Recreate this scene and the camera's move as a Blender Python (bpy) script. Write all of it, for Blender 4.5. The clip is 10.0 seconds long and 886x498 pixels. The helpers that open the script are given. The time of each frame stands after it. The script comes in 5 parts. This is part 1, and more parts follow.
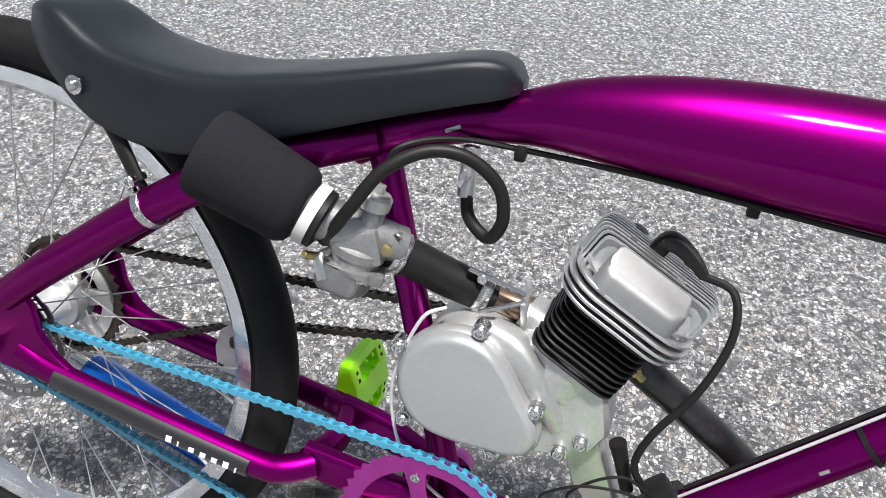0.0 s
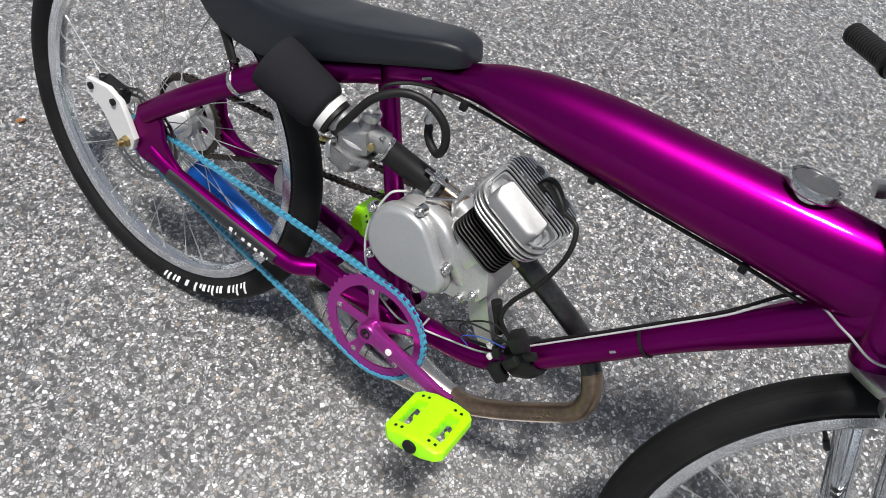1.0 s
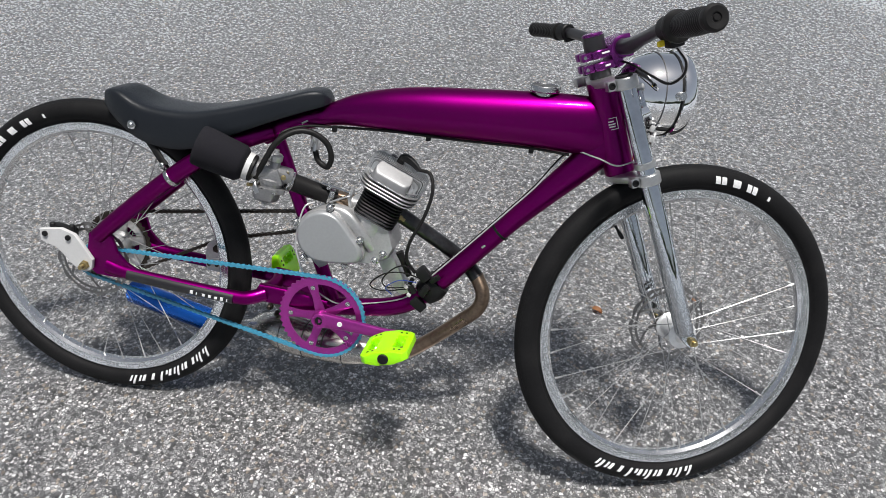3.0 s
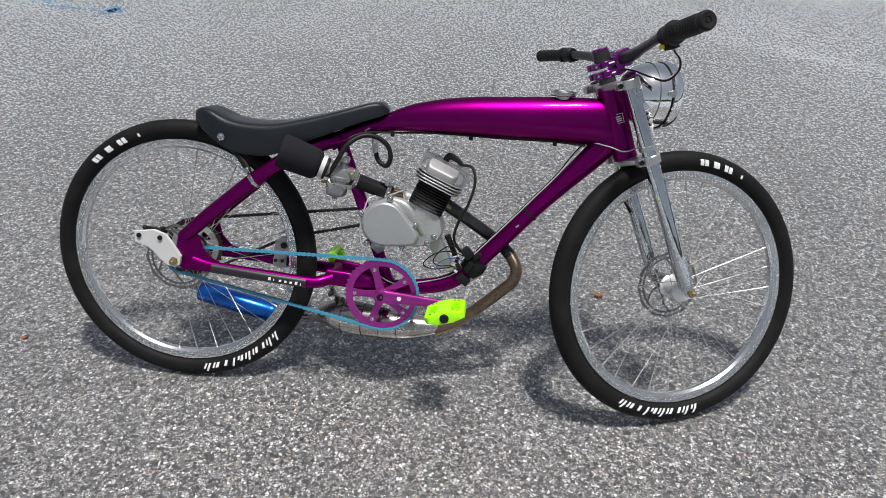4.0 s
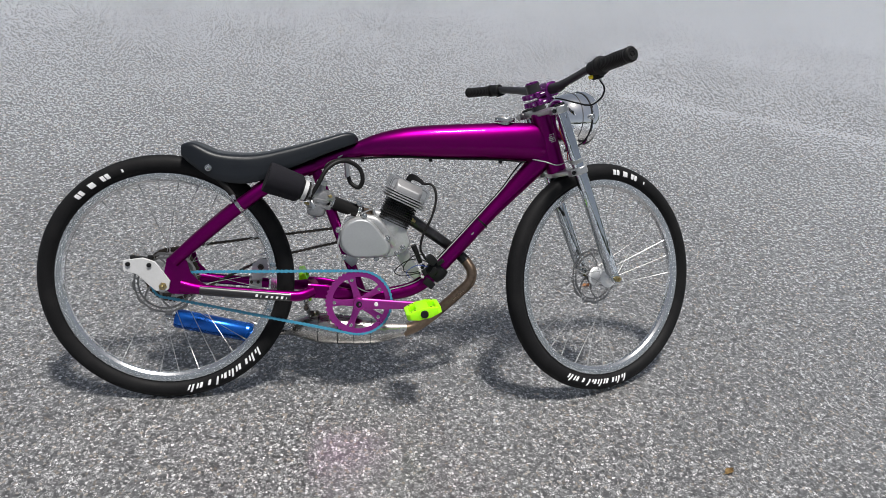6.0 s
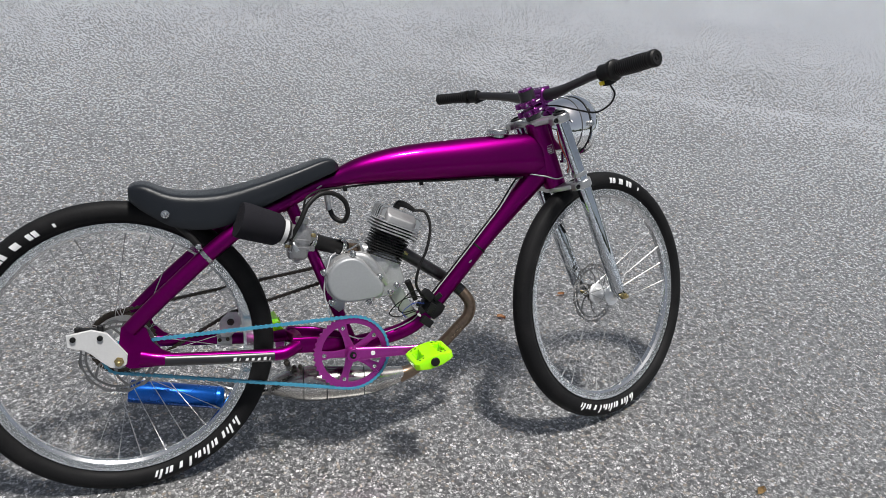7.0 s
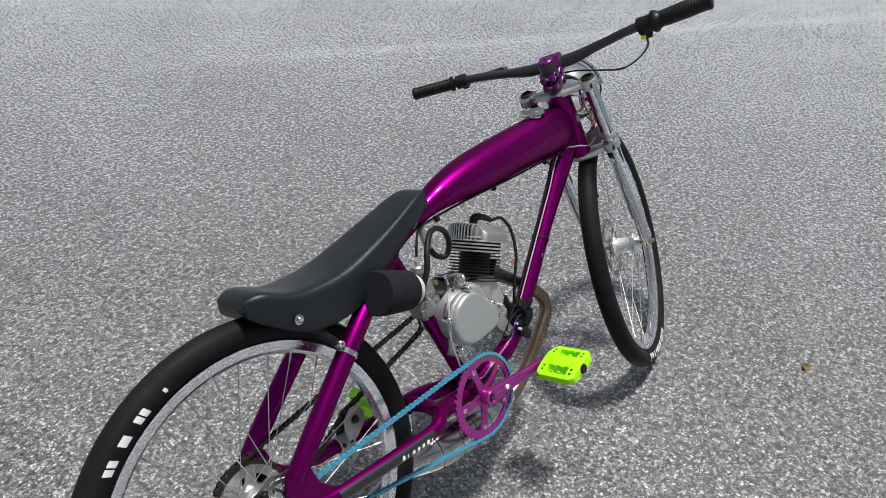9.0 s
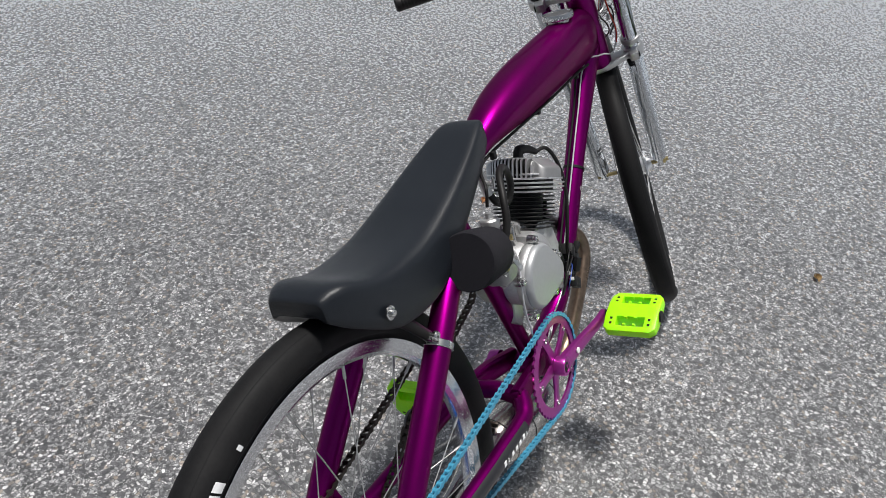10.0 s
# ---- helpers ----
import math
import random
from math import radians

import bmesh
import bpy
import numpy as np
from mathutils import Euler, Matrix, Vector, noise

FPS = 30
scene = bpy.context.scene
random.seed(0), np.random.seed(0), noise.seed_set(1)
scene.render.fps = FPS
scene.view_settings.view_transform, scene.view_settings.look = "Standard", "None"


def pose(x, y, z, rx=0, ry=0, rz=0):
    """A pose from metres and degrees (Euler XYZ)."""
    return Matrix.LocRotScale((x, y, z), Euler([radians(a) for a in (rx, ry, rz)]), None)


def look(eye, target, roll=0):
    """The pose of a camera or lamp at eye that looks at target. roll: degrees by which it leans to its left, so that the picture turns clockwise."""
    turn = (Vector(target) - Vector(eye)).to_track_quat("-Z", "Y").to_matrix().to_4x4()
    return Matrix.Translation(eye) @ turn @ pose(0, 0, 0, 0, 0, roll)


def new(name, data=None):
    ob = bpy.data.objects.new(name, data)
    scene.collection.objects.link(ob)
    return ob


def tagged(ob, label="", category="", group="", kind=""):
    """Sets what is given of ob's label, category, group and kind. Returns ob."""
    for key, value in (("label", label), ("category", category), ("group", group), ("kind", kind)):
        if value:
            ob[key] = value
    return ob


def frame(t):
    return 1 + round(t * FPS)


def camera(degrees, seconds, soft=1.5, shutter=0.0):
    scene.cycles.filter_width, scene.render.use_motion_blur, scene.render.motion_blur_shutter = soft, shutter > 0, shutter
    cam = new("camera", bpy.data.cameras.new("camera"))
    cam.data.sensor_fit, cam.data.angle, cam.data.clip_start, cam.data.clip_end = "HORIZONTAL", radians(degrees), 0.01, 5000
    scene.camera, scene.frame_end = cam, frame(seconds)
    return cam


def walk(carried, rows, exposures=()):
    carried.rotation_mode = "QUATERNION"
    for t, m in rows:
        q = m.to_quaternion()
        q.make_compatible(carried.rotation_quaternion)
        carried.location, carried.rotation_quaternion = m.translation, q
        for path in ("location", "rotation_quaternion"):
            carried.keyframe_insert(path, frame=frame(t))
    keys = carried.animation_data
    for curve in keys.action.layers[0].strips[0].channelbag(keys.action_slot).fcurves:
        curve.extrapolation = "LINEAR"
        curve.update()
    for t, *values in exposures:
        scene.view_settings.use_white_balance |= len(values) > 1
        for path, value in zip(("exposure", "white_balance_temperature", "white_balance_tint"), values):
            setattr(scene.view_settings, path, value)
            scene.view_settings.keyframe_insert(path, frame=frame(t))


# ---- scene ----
cam = camera(60.04, 10.0, soft=0.5)
PATH = [
    (0, (0.6714, -0.4685, 1.0887), (0.2417, 0.9520, -0.2519), 4.65),
    (0.2, (0.6758, -0.5016, 1.2431), (0.2053, 0.7677, -0.2292), 5.73),
    (0.5, (0.7198, -0.5667, 1.4058), (0.2124, 0.5392, -0.1815), 8.05),
    (0.7, (0.8088, -0.5827, 1.4284), (0.2812, 0.4651, -0.1914), 8.93),
    (1, (0.9264, -0.5749, 1.4385), (0.3886, 0.4388, -0.1996), 9.54),
    (1.5, (0.9959, -0.6179, 1.4572), (0.4235, 0.4200, -0.1538), 7.16),
    (1.8, (1.0215, -0.6995, 1.4740), (0.4935, 0.4619, -0.0663), 6.26),
    (2, (1.0330, -0.7686, 1.4903), (0.5883, 0.4634, -0.0211), 5.71),
    (2.2, (1.0380, -0.8613, 1.4856), (0.6902, 0.4388, 0.0062), 6.02),
    (3.3, (1.0362, -1.3913, 1.5531), (0.7931, 0.1819, 0.3424), 0.27),
    (3.5, (1.0047, -1.4757, 1.5568), (0.7780, 0.1186, 0.3706), -0.11),
    (4, (0.8459, -1.6940, 1.5573), (0.7156, -0.0402, 0.4402), 1.56),
    (4.5, (0.7594, -1.8604, 1.5802), (0.7255, -0.1546, 0.5365), 2.80),
    (5, (0.7279, -2.0080, 1.5794), (0.7450, -0.2756, 0.5802), 2.15),
    (5.5, (0.6323, -2.0921, 1.5912), (0.7311, -0.3543, 0.6061), 2.99),
    (5.7, (0.5659, -2.0693, 1.5864), (0.7445, -0.3312, 0.6132), 3.85),
    (6.8, (0.2192, -1.7647, 1.5550), (0.7897, -0.1158, 0.5774), 5.57),
    (7, (0.1836, -1.6440, 1.5511), (0.8033, -0.0210, 0.5604), 5.63),
    (7.5, (0.0001, -1.4330, 1.5111), (0.7772, 0.0913, 0.4755), 6.65),
    (8, (-0.2764, -1.2800, 1.5199), (0.7369, 0.0951, 0.4796), 6.68),
    (8.5, (-0.4392, -1.0912, 1.4898), (0.7380, 0.1563, 0.4613), 4.28),
    (9, (-0.5514, -0.8395, 1.4869), (0.7782, 0.2491, 0.4637), 2.46),
    (9.5, (-0.6472, -0.5635, 1.4145), (0.8231, 0.2815, 0.3543), 3.94),
    (10, (-0.5080, -0.3381, 1.3019), (0.9701, 0.3750, 0.1587), 3.32),
]
walk(cam, [(t, look(eye, target, roll)) for t, eye, target, roll in PATH], [(0, 1.12), (0.4, 0.86), (1, 0.68), (2, 0.6), (3.5, 0.53), (4.5, 0.47), (10, 0.49)])

# ---------------------------------------------------------------- world and sun
SUN_EL, SUN_ROT = 81.2, 131.0
world = bpy.data.worlds.new("sky")
scene.world = world
world.use_nodes = True
wn = world.node_tree.nodes
wn.clear()
w_out = wn.new("ShaderNodeOutputWorld")
w_bg = wn.new("ShaderNodeBackground")
w_sky = wn.new("ShaderNodeTexSky")
w_sky.sky_type = "NISHITA"
w_sky.sun_disc = False
w_sky.sun_elevation = radians(SUN_EL)
w_sky.sun_rotation = radians(SUN_ROT)
w_sky.air_density, w_sky.dust_density, w_sky.ozone_density = 1.0, 1.6, 1.0
w_bg.inputs["Strength"].default_value = 0.050
w_pale = wn.new("ShaderNodeHueSaturation")  # thin cloud takes most of the blue out
w_pale.inputs["Saturation"].default_value = 0.46
world.node_tree.links.new(w_sky.outputs[0], w_pale.inputs["Color"])
world.node_tree.links.new(w_pale.outputs[0], w_bg.inputs[0])
world.node_tree.links.new(w_bg.outputs[0], w_out.inputs[0])

sun_data = bpy.data.lights.new("sun", "SUN")
sun_data.energy, sun_data.angle, sun_data.color = 3.66, radians(8), (1.0, 0.975, 0.94)
sun = new("sun", sun_data)
sun_from = Vector((math.sin(radians(SUN_ROT)) * math.cos(radians(SUN_EL)), math.cos(radians(SUN_ROT)) * math.cos(radians(SUN_EL)), math.sin(radians(SUN_EL))))
sun.matrix_world = look(sun_from * 20, (0, 0, 0))

# ---------------------------------------------------------------- materials


def material(name, colour, rough=0.5, metal=0.0, coat=0.0, coat_rough=0.05, vary=0.15, scale=60.0, bump=0.0, bump_scale=400.0, spec=0.5, rough_vary=0.15, dirt=0.0, dirt_colour=(0.12, 0.11, 0.1), dirt_scale=14.0, edge=(1, 1, 1)):
    """A painted, metal or rubber surface: colour and gloss vary at two scales, with fine relief."""
    m = bpy.data.materials.new(name)
    m.use_nodes = True
    n, l = m.node_tree.nodes, m.node_tree.links
    b = n["Principled BSDF"]
    b.inputs["Metallic"].default_value = metal
    b.inputs["Coat Weight"].default_value = coat
    b.inputs["Coat Roughness"].default_value = coat_rough
    b.inputs["Specular IOR Level"].default_value = spec
    b.inputs["Specular Tint"].default_value = (*edge, 1)
    co = n.new("ShaderNodeTexCoord")
    big = n.new("ShaderNodeTexNoise")
    big.inputs["Scale"].default_value, big.inputs["Detail"].default_value = scale * 0.2, 4
    fine = n.new("ShaderNodeTexNoise")
    fine.inputs["Scale"].default_value, fine.inputs["Detail"].default_value = scale * 4, 3
    l.new(co.outputs["Object"], big.inputs["Vector"])
    l.new(co.outputs["Object"], fine.inputs["Vector"])
    both = n.new("ShaderNodeMath")
    both.operation = "ADD"
    l.new(big.outputs["Fac"], both.inputs[0])
    l.new(fine.outputs["Fac"], both.inputs[1])
    ramp = n.new("ShaderNodeMapRange")
    ramp.inputs["From Min"].default_value, ramp.inputs["From Max"].default_value = 0.6, 1.4
    ramp.inputs["To Min"].default_value, ramp.inputs["To Max"].default_value = 1 - vary, 1 + vary
    l.new(both.outputs[0], ramp.inputs["Value"])
    mul = n.new("ShaderNodeVectorMath")
    mul.operation = "SCALE"
    mul.inputs[0].default_value = colour
    l.new(ramp.outputs[0], mul.inputs["Scale"])
    last = mul.outputs[0]
    if dirt:
        spots = n.new("ShaderNodeTexNoise")
        spots.inputs["Scale"].default_value, spots.inputs["Detail"].default_value = dirt_scale, 8
        l.new(co.outputs["Object"], spots.inputs["Vector"])
        mask = n.new("ShaderNodeMapRange")
        mask.inputs["From Min"].default_value, mask.inputs["From Max"].default_value = 0.5, 0.72
        mask.inputs["To Max"].default_value = dirt
        l.new(spots.outputs["Fac"], mask.inputs["Value"])
        mix = n.new("ShaderNodeMix")
        mix.data_type = "RGBA"
        mix.inputs["B"].default_value = (*dirt_colour, 1)
        l.new(mask.outputs[0], mix.inputs["Factor"])
        l.new(last, mix.inputs["A"])
        last = mix.outputs["Result"]
    l.new(last, b.inputs["Base Color"])
    rr = n.new("ShaderNodeMapRange")
    rr.inputs["From Min"].default_value, rr.inputs["From Max"].default_value = 0.3, 0.7
    rr.inputs["To Min"].default_value, rr.inputs["To Max"].default_value = max(0.02, rough * (1 - rough_vary)), min(1.0, rough * (1 + rough_vary))
    l.new(big.outputs["Fac"], rr.inputs["Value"])
    l.new(rr.outputs[0], b.inputs["Roughness"])
    if bump:
        grain = n.new("ShaderNodeTexNoise")
        grain.inputs["Scale"].default_value, grain.inputs["Detail"].default_value = bump_scale, 3
        l.new(co.outputs["Object"], grain.inputs["Vector"])
        bp = n.new("ShaderNodeBump")
        bp.inputs["Strength"].default_value, bp.inputs["Distance"].default_value = bump, 0.001
        l.new(grain.outputs["Fac"], bp.inputs["Height"])
        l.new(bp.outputs[0], b.inputs["Normal"])
    return m


def asphalt():
    """Worn asphalt: angular pale, grey and dark stones of 4 to 9 mm set in dark binder, with broad faded patches."""
    m = bpy.data.materials.new("worn_asphalt")
    m.use_nodes = True
    n, l = m.node_tree.nodes, m.node_tree.links
    b = n["Principled BSDF"]
    b.inputs["Specular IOR Level"].default_value = 0.5
    b.inputs["Coat IOR"].default_value = 1.8
    b.inputs["Coat Weight"].default_value, b.inputs["Coat Roughness"].default_value = 1.0, 0.32  # polished stone tops
    # sheen adds the brightness of ground seen at grazing angles
    b.inputs["Sheen Weight"].default_value, b.inputs["Sheen Roughness"].default_value = 1.0, 0.40
    co = n.new("ShaderNodeTexCoord")

    def maths(op, p, q):
        node = n.new("ShaderNodeMath")
        node.operation = op
        for socket, value in zip(node.inputs, (p, q)):
            if isinstance(value, (int, float)):
                socket.default_value = value
            else:
                l.new(value, socket)
        return node.outputs[0]

    def spread(value, lo, hi, to_lo, to_hi):
        node = n.new("ShaderNodeMapRange")
        for key, v in (("From Min", lo), ("From Max", hi), ("To Min", to_lo), ("To Max", to_hi)):
            node.inputs[key].default_value = v
        l.new(value, node.inputs["Value"])
        return node.outputs[0]

    def noise_at(scale, detail=3.0):
        node = n.new("ShaderNodeTexNoise")
        node.inputs["Scale"].default_value, node.inputs["Detail"].default_value = scale, detail
        l.new(co.outputs["Object"], node.inputs["Vector"])
        return node

    def mixed(fac, p, q):
        node = n.new("ShaderNodeMix")
        node.data_type = "RGBA"
        for socket, value in ((node.inputs["Factor"], fac), (node.inputs["A"], p), (node.inputs["B"], q)):
            if isinstance(value, tuple):
                socket.default_value = value
            else:
                l.new(value, socket)
        return node.outputs["Result"]

    def stones(scale, stops):
        """One layer of stones: their tone, how far a point lies inside one, and two more random values per stone."""
        v = n.new("ShaderNodeTexVoronoi")
        d = n.new("ShaderNodeTexVoronoi")
        d.feature = "DISTANCE_TO_EDGE"
        for node in (v, d):
            node.inputs["Scale"].default_value = scale
            l.new(co.outputs["Object"], node.inputs["Vector"])
        sep = n.new("ShaderNodeSeparateColor")
        l.new(v.outputs["Color"], sep.inputs[0])
        r = n.new("ShaderNodeValToRGB")
        while len(r.color_ramp.elements) < len(stops):
            r.color_ramp.elements.new(0.5)
        for el, (p, c) in zip(r.color_ramp.elements, stops):
            el.position, el.color = p, (*c, 1)
        l.new(sep.outputs[0], r.inputs[0])
        inside = spread(d.outputs["Distance"], 0.015, 0.13, 0.0, 1.0)
        return mixed(inside, (0.05, 0.05, 0.051, 1), r.outputs[0]), inside, sep

    big, big_in, big_rnd = stones(125.0, [(0.0, (0.035, 0.035, 0.036)), (0.3, (0.105, 0.105, 0.107)), (0.55, (0.27, 0.268, 0.27)), (0.78, (0.50, 0.495, 0.495)), (1.0, (0.86, 0.85, 0.845))])
    small, small_in, small_rnd = stones(250.0, [(0.0, (0.04, 0.04, 0.041)), (0.35, (0.13, 0.13, 0.132)), (0.7, (0.36, 0.357, 0.358)), (1.0, (0.78, 0.77, 0.765))])
    which = spread(big_rnd.outputs[1], 0.54, 0.58, 0.0, 1.0)
    base = mixed(which, big, small)
    # a few buff stones
    buff = maths("MULTIPLY", spread(big_rnd.outputs[2], 0.93, 0.95, 0.0, 0.6), big_in)
    base = mixed(buff, base, (0.36, 0.29, 0.22, 1))
    # unevenness from a hand's width to some metres
    tone = maths("MULTIPLY", spread(noise_at(1.3, 5).outputs["Fac"], 0.3, 0.7, 0.88, 1.12), spread(noise_at(52, 3).outputs["Fac"], 0.36, 0.64, 0.58, 1.42))
    # a pale worn line across the lot
    dot = n.new("ShaderNodeVectorMath")
    dot.operation = "DOT_PRODUCT"
    dot.inputs[1].default_value = (0.486, 0.874, 0)
    l.new(co.outputs["Object"], dot.inputs[0])
    off = maths("ABSOLUTE", maths("SUBTRACT", dot.outputs["Value"], 3.863), 0)
    split = n.new("ShaderNodeSeparateXYZ")
    l.new(co.outputs["Object"], split.inputs[0])
    line = maths("MULTIPLY", spread(off, 0.01, 0.13, 0.8, 0.0), spread(split.outputs["X"], 1.6, 2.7, 0.0, 1.0))
    tone = maths("ADD", tone, maths("MULTIPLY", line, noise_at(5, 5).outputs["Fac"]))

    def scaled_by(colour, value):
        node = n.new("ShaderNodeVectorMath")
        node.operation = "SCALE"
        l.new(colour, node.inputs[0])
        if isinstance(value, float):
            node.inputs["Scale"].default_value = value
        else:
            l.new(value, node.inputs["Scale"])
        return node.outputs[0]

    stone = scaled_by(base, tone)
    l.new(scaled_by(stone, 0.99), b.inputs["Base Color"])
    sheen_gain = spread(noise_at(58, 3).outputs["Fac"], 0.40, 0.60, 3.3, 22.5)  # painted sheen: tint far above 1 brightens stones seen at low angles
    sheen_gain = maths("MULTIPLY", sheen_gain, spread(noise_at(100, 2).outputs["Fac"], 0.41, 0.59, 0.3, 1.7))
    l.new(scaled_by(stone, sheen_gain), b.inputs["Sheen Tint"])
    l.new(spread(big_rnd.outputs[2], 0.0, 1.0, 0.45, 0.45 + 0.25), b.inputs["Roughness"])
    bp = n.new("ShaderNodeBump")
    bp.inputs["Strength"].default_value, bp.inputs["Distance"].default_value = 0.8, 0.002
    l.new(maths("ADD", big_in, small_in), bp.inputs["Height"])
    l.new(bp.outputs[0], b.inputs["Normal"])
    return m


ASPHALT = asphalt()
PURPLE = material("candy_purple_paint", (0.17, 0.0, 0.112), 0.38, 0.94, 0.16, 0.09, 0.06, 30, 0.04, 1500, edge=(0.5, 0.02, 0.33))
PURPLE_ANO = material("purple_anodised", (0.40, 0.04, 0.31), 0.32, 0.8, 0.2, 0.2, 0.12, 60)
STEM_ANO = material("dark_purple_anodised", (0.19, 0.022, 0.20), 0.3, 0.85, 0.2, 0.15, 0.1, 60)
BLACK_SATIN = material("black_satin_paint", (0.012, 0.011, 0.013), 0.42, 0, 0.3, 0.2, 0.2, 40)
VINYL = material("black_vinyl", (0.0085, 0.0105, 0.0140), 0.38, 0, 0, 0.1, 0.12, 50, 0.3, 1100, 0.35)
FOAM = material("black_foam", (0.0125, 0.012, 0.0155), 0.95, 0, 0, 0.1, 0.25, 90, 0.9, 1500, 0.2)
RUBBER = material("tyre_rubber", (0.009, 0.009, 0.0095), 0.62, 0, 0, 0.1, 0.25, 60, 0.2, 700, 0.12, dirt=0.2, dirt_colour=(0.032, 0.03, 0.029))
HOSE = material("black_hose_rubber", (0.009, 0.0085, 0.0085), 0.5, 0, 0, 0.1, 0.2, 60, 0.15, 600, 0.25)
RIM_ALLOY = material("rim_alloy", (0.68, 0.685, 0.695), 0.2, 0.95, 0, 0.1, 0.12, 30, 0.05, 900, dirt=0.25, dirt_colour=(0.3, 0.3, 0.3))
POLISHED = material("polished_alloy", (0.60, 0.60, 0.60), 0.33, 0.9, 0, 0.1, 0.1, 40, 0.06, 900)
SATIN_ALLOY = material("satin_alloy", (0.30, 0.30, 0.303), 0.5, 0.8, 0, 0.1, 0.1, 40, 0.06, 900)
ALLOY = material("brushed_alloy", (0.52, 0.52, 0.52), 0.32, 0.9, 0, 0.1, 0.1, 40, 0.08, 900)
CAST = material("cast_aluminium", (0.5, 0.5, 0.5), 0.42, 0.75, 0, 0.1, 0.14, 50, 0.3, 1400, dirt=0.25)
COVER_GREY = material("matt_silver_cover", (0.36, 0.37, 0.38), 0.45, 0.45, 0, 0.1, 0.06, 40, 0.12, 1600)
CHROME = material("chrome", (0.95, 0.955, 0.96), 0.03, 1.0, 0, 0.1, 0.04, 20)
FORK_CHROME = material("fork_chrome", (0.60, 0.63, 0.66), 0.06, 1.0, 0, 0.1, 0.12, 24, dirt=0.3, dirt_colour=(0.3, 0.31, 0.32))
HUB_ALLOY = material("hub_alloy", (0.85, 0.85, 0.85), 0.42, 0.7, 0, 0.1, 0.08, 40)
CABLE_SILVER = material("silver_cable_sheath", (0.6, 0.6, 0.62), 0.35, 0.4)
STEEL = material("bright_steel", (0.55, 0.55, 0.54), 0.25, 1.0, 0, 0.1, 0.1, 60)
ROTOR = material("dull_rotor_steel", (0.24, 0.235, 0.23), 0.35, 0.9, 0, 0.1, 0.25, 60)
SPOKE_STEEL = material("polished_spoke_steel", (0.5, 0.5, 0.5), 0.4, 0.8)
DARK_STEEL = material("oiled_chain_steel", (0.06, 0.05, 0.042), 0.45, 0.8, 0, 0.1, 0.35, 120)
SOOTY = material("sooty_dark_steel", (0.06, 0.06, 0.062), 0.32, 0.85, 0, 0.1, 0.35, 30, dirt=0.5, dirt_colour=(0.02, 0.018, 0.017))
BURNT = material("heat_tinted_steel", (0.2, 0.145, 0.105), 0.3, 0.85, 0, 0.1, 0.35, 30, dirt=0.5, dirt_colour=(0.06, 0.05, 0.045))
CHAMBER = material("welded_steel", (0.5, 0.485, 0.46), 0.26, 0.95, 0, 0.1, 0.18, 25, dirt=0.35, dirt_colour=(0.2, 0.15, 0.1))
BLUE_ANO = material("blue_anodised", (0.005, 0.11, 0.5), 0.28, 0.7, 0.3, 0.1, 0.1, 40)
BLUE_CHAIN = material("blue_painted_steel", (0.055, 0.29, 0.44), 0.45, 0.1, 0.2, 0.2, 0.25, 90, dirt=0.3, dirt_colour=(0.04, 0.08, 0.1))
GREEN = material("neon_green_plastic", (0.36, 0.9, 0.0), 0.4, 0, 0.1, 0.1, 0.05, 40, 0.1, 800)
GREEN.node_tree.nodes["Principled BSDF"].inputs["Subsurface Weight"].default_value = 0.35
GREEN.node_tree.nodes["Principled BSDF"].inputs["Subsurface Scale"].default_value = 0.012
PLAIN_WHITE = material("plain_white", (0.54, 0.54, 0.54), 0.4, 0, 0.2, 0.1, 0.06, 50, dirt=0.3, dirt_colour=(0.4, 0.38, 0.35))
BOWL_GREY = material("dark_zinc", (0.11, 0.11, 0.115), 0.45, 0.6, 0, 0.1, 0.15, 50, 0.2, 1200)
FLOAT_ZINC = material("pale_zinc", (0.30, 0.30, 0.305), 0.4, 0.7, 0, 0.1, 0.15, 60, 0.25, 1200, dirt=0.3, dirt_colour=(0.16, 0.15, 0.14))
CARB_ALLOY = material("dull_carburettor_alloy", (0.27, 0.27, 0.275), 0.42, 0.75, 0, 0.1, 0.25, 60, 0.3, 1400, dirt=0.65, dirt_colour=(0.07, 0.065, 0.06))
PALE_CABLE = material("pale_braided_cable", (0.54, 0.54, 0.55), 0.35, 0.3, 0, 0.1, 0.15, 200)
WHITE_INK = material("white_print", (0.78, 0.78, 0.78), 0.6, 0, 0, 0.1, 0.08, 60)
BLACK_METAL = material("black_fins", (0.012, 0.012, 0.012), 0.5, 0.3, 0, 0.1, 0.3, 80, 0.2, 600)
BLACK_PLASTIC = material("black_plastic", (0.007, 0.007, 0.0075), 0.5, 0, 0, 0.1, 0.2, 60, 0.15, 700, 0.25)
BRASS = material("brass", (0.42, 0.34, 0.17), 0.38, 1.0, 0, 0.1, 0.15, 60)
YELLOW = material("yellow_plastic", (0.8, 0.62, 0.02), 0.45)

# ---------------------------------------------------------------- mesh helpers


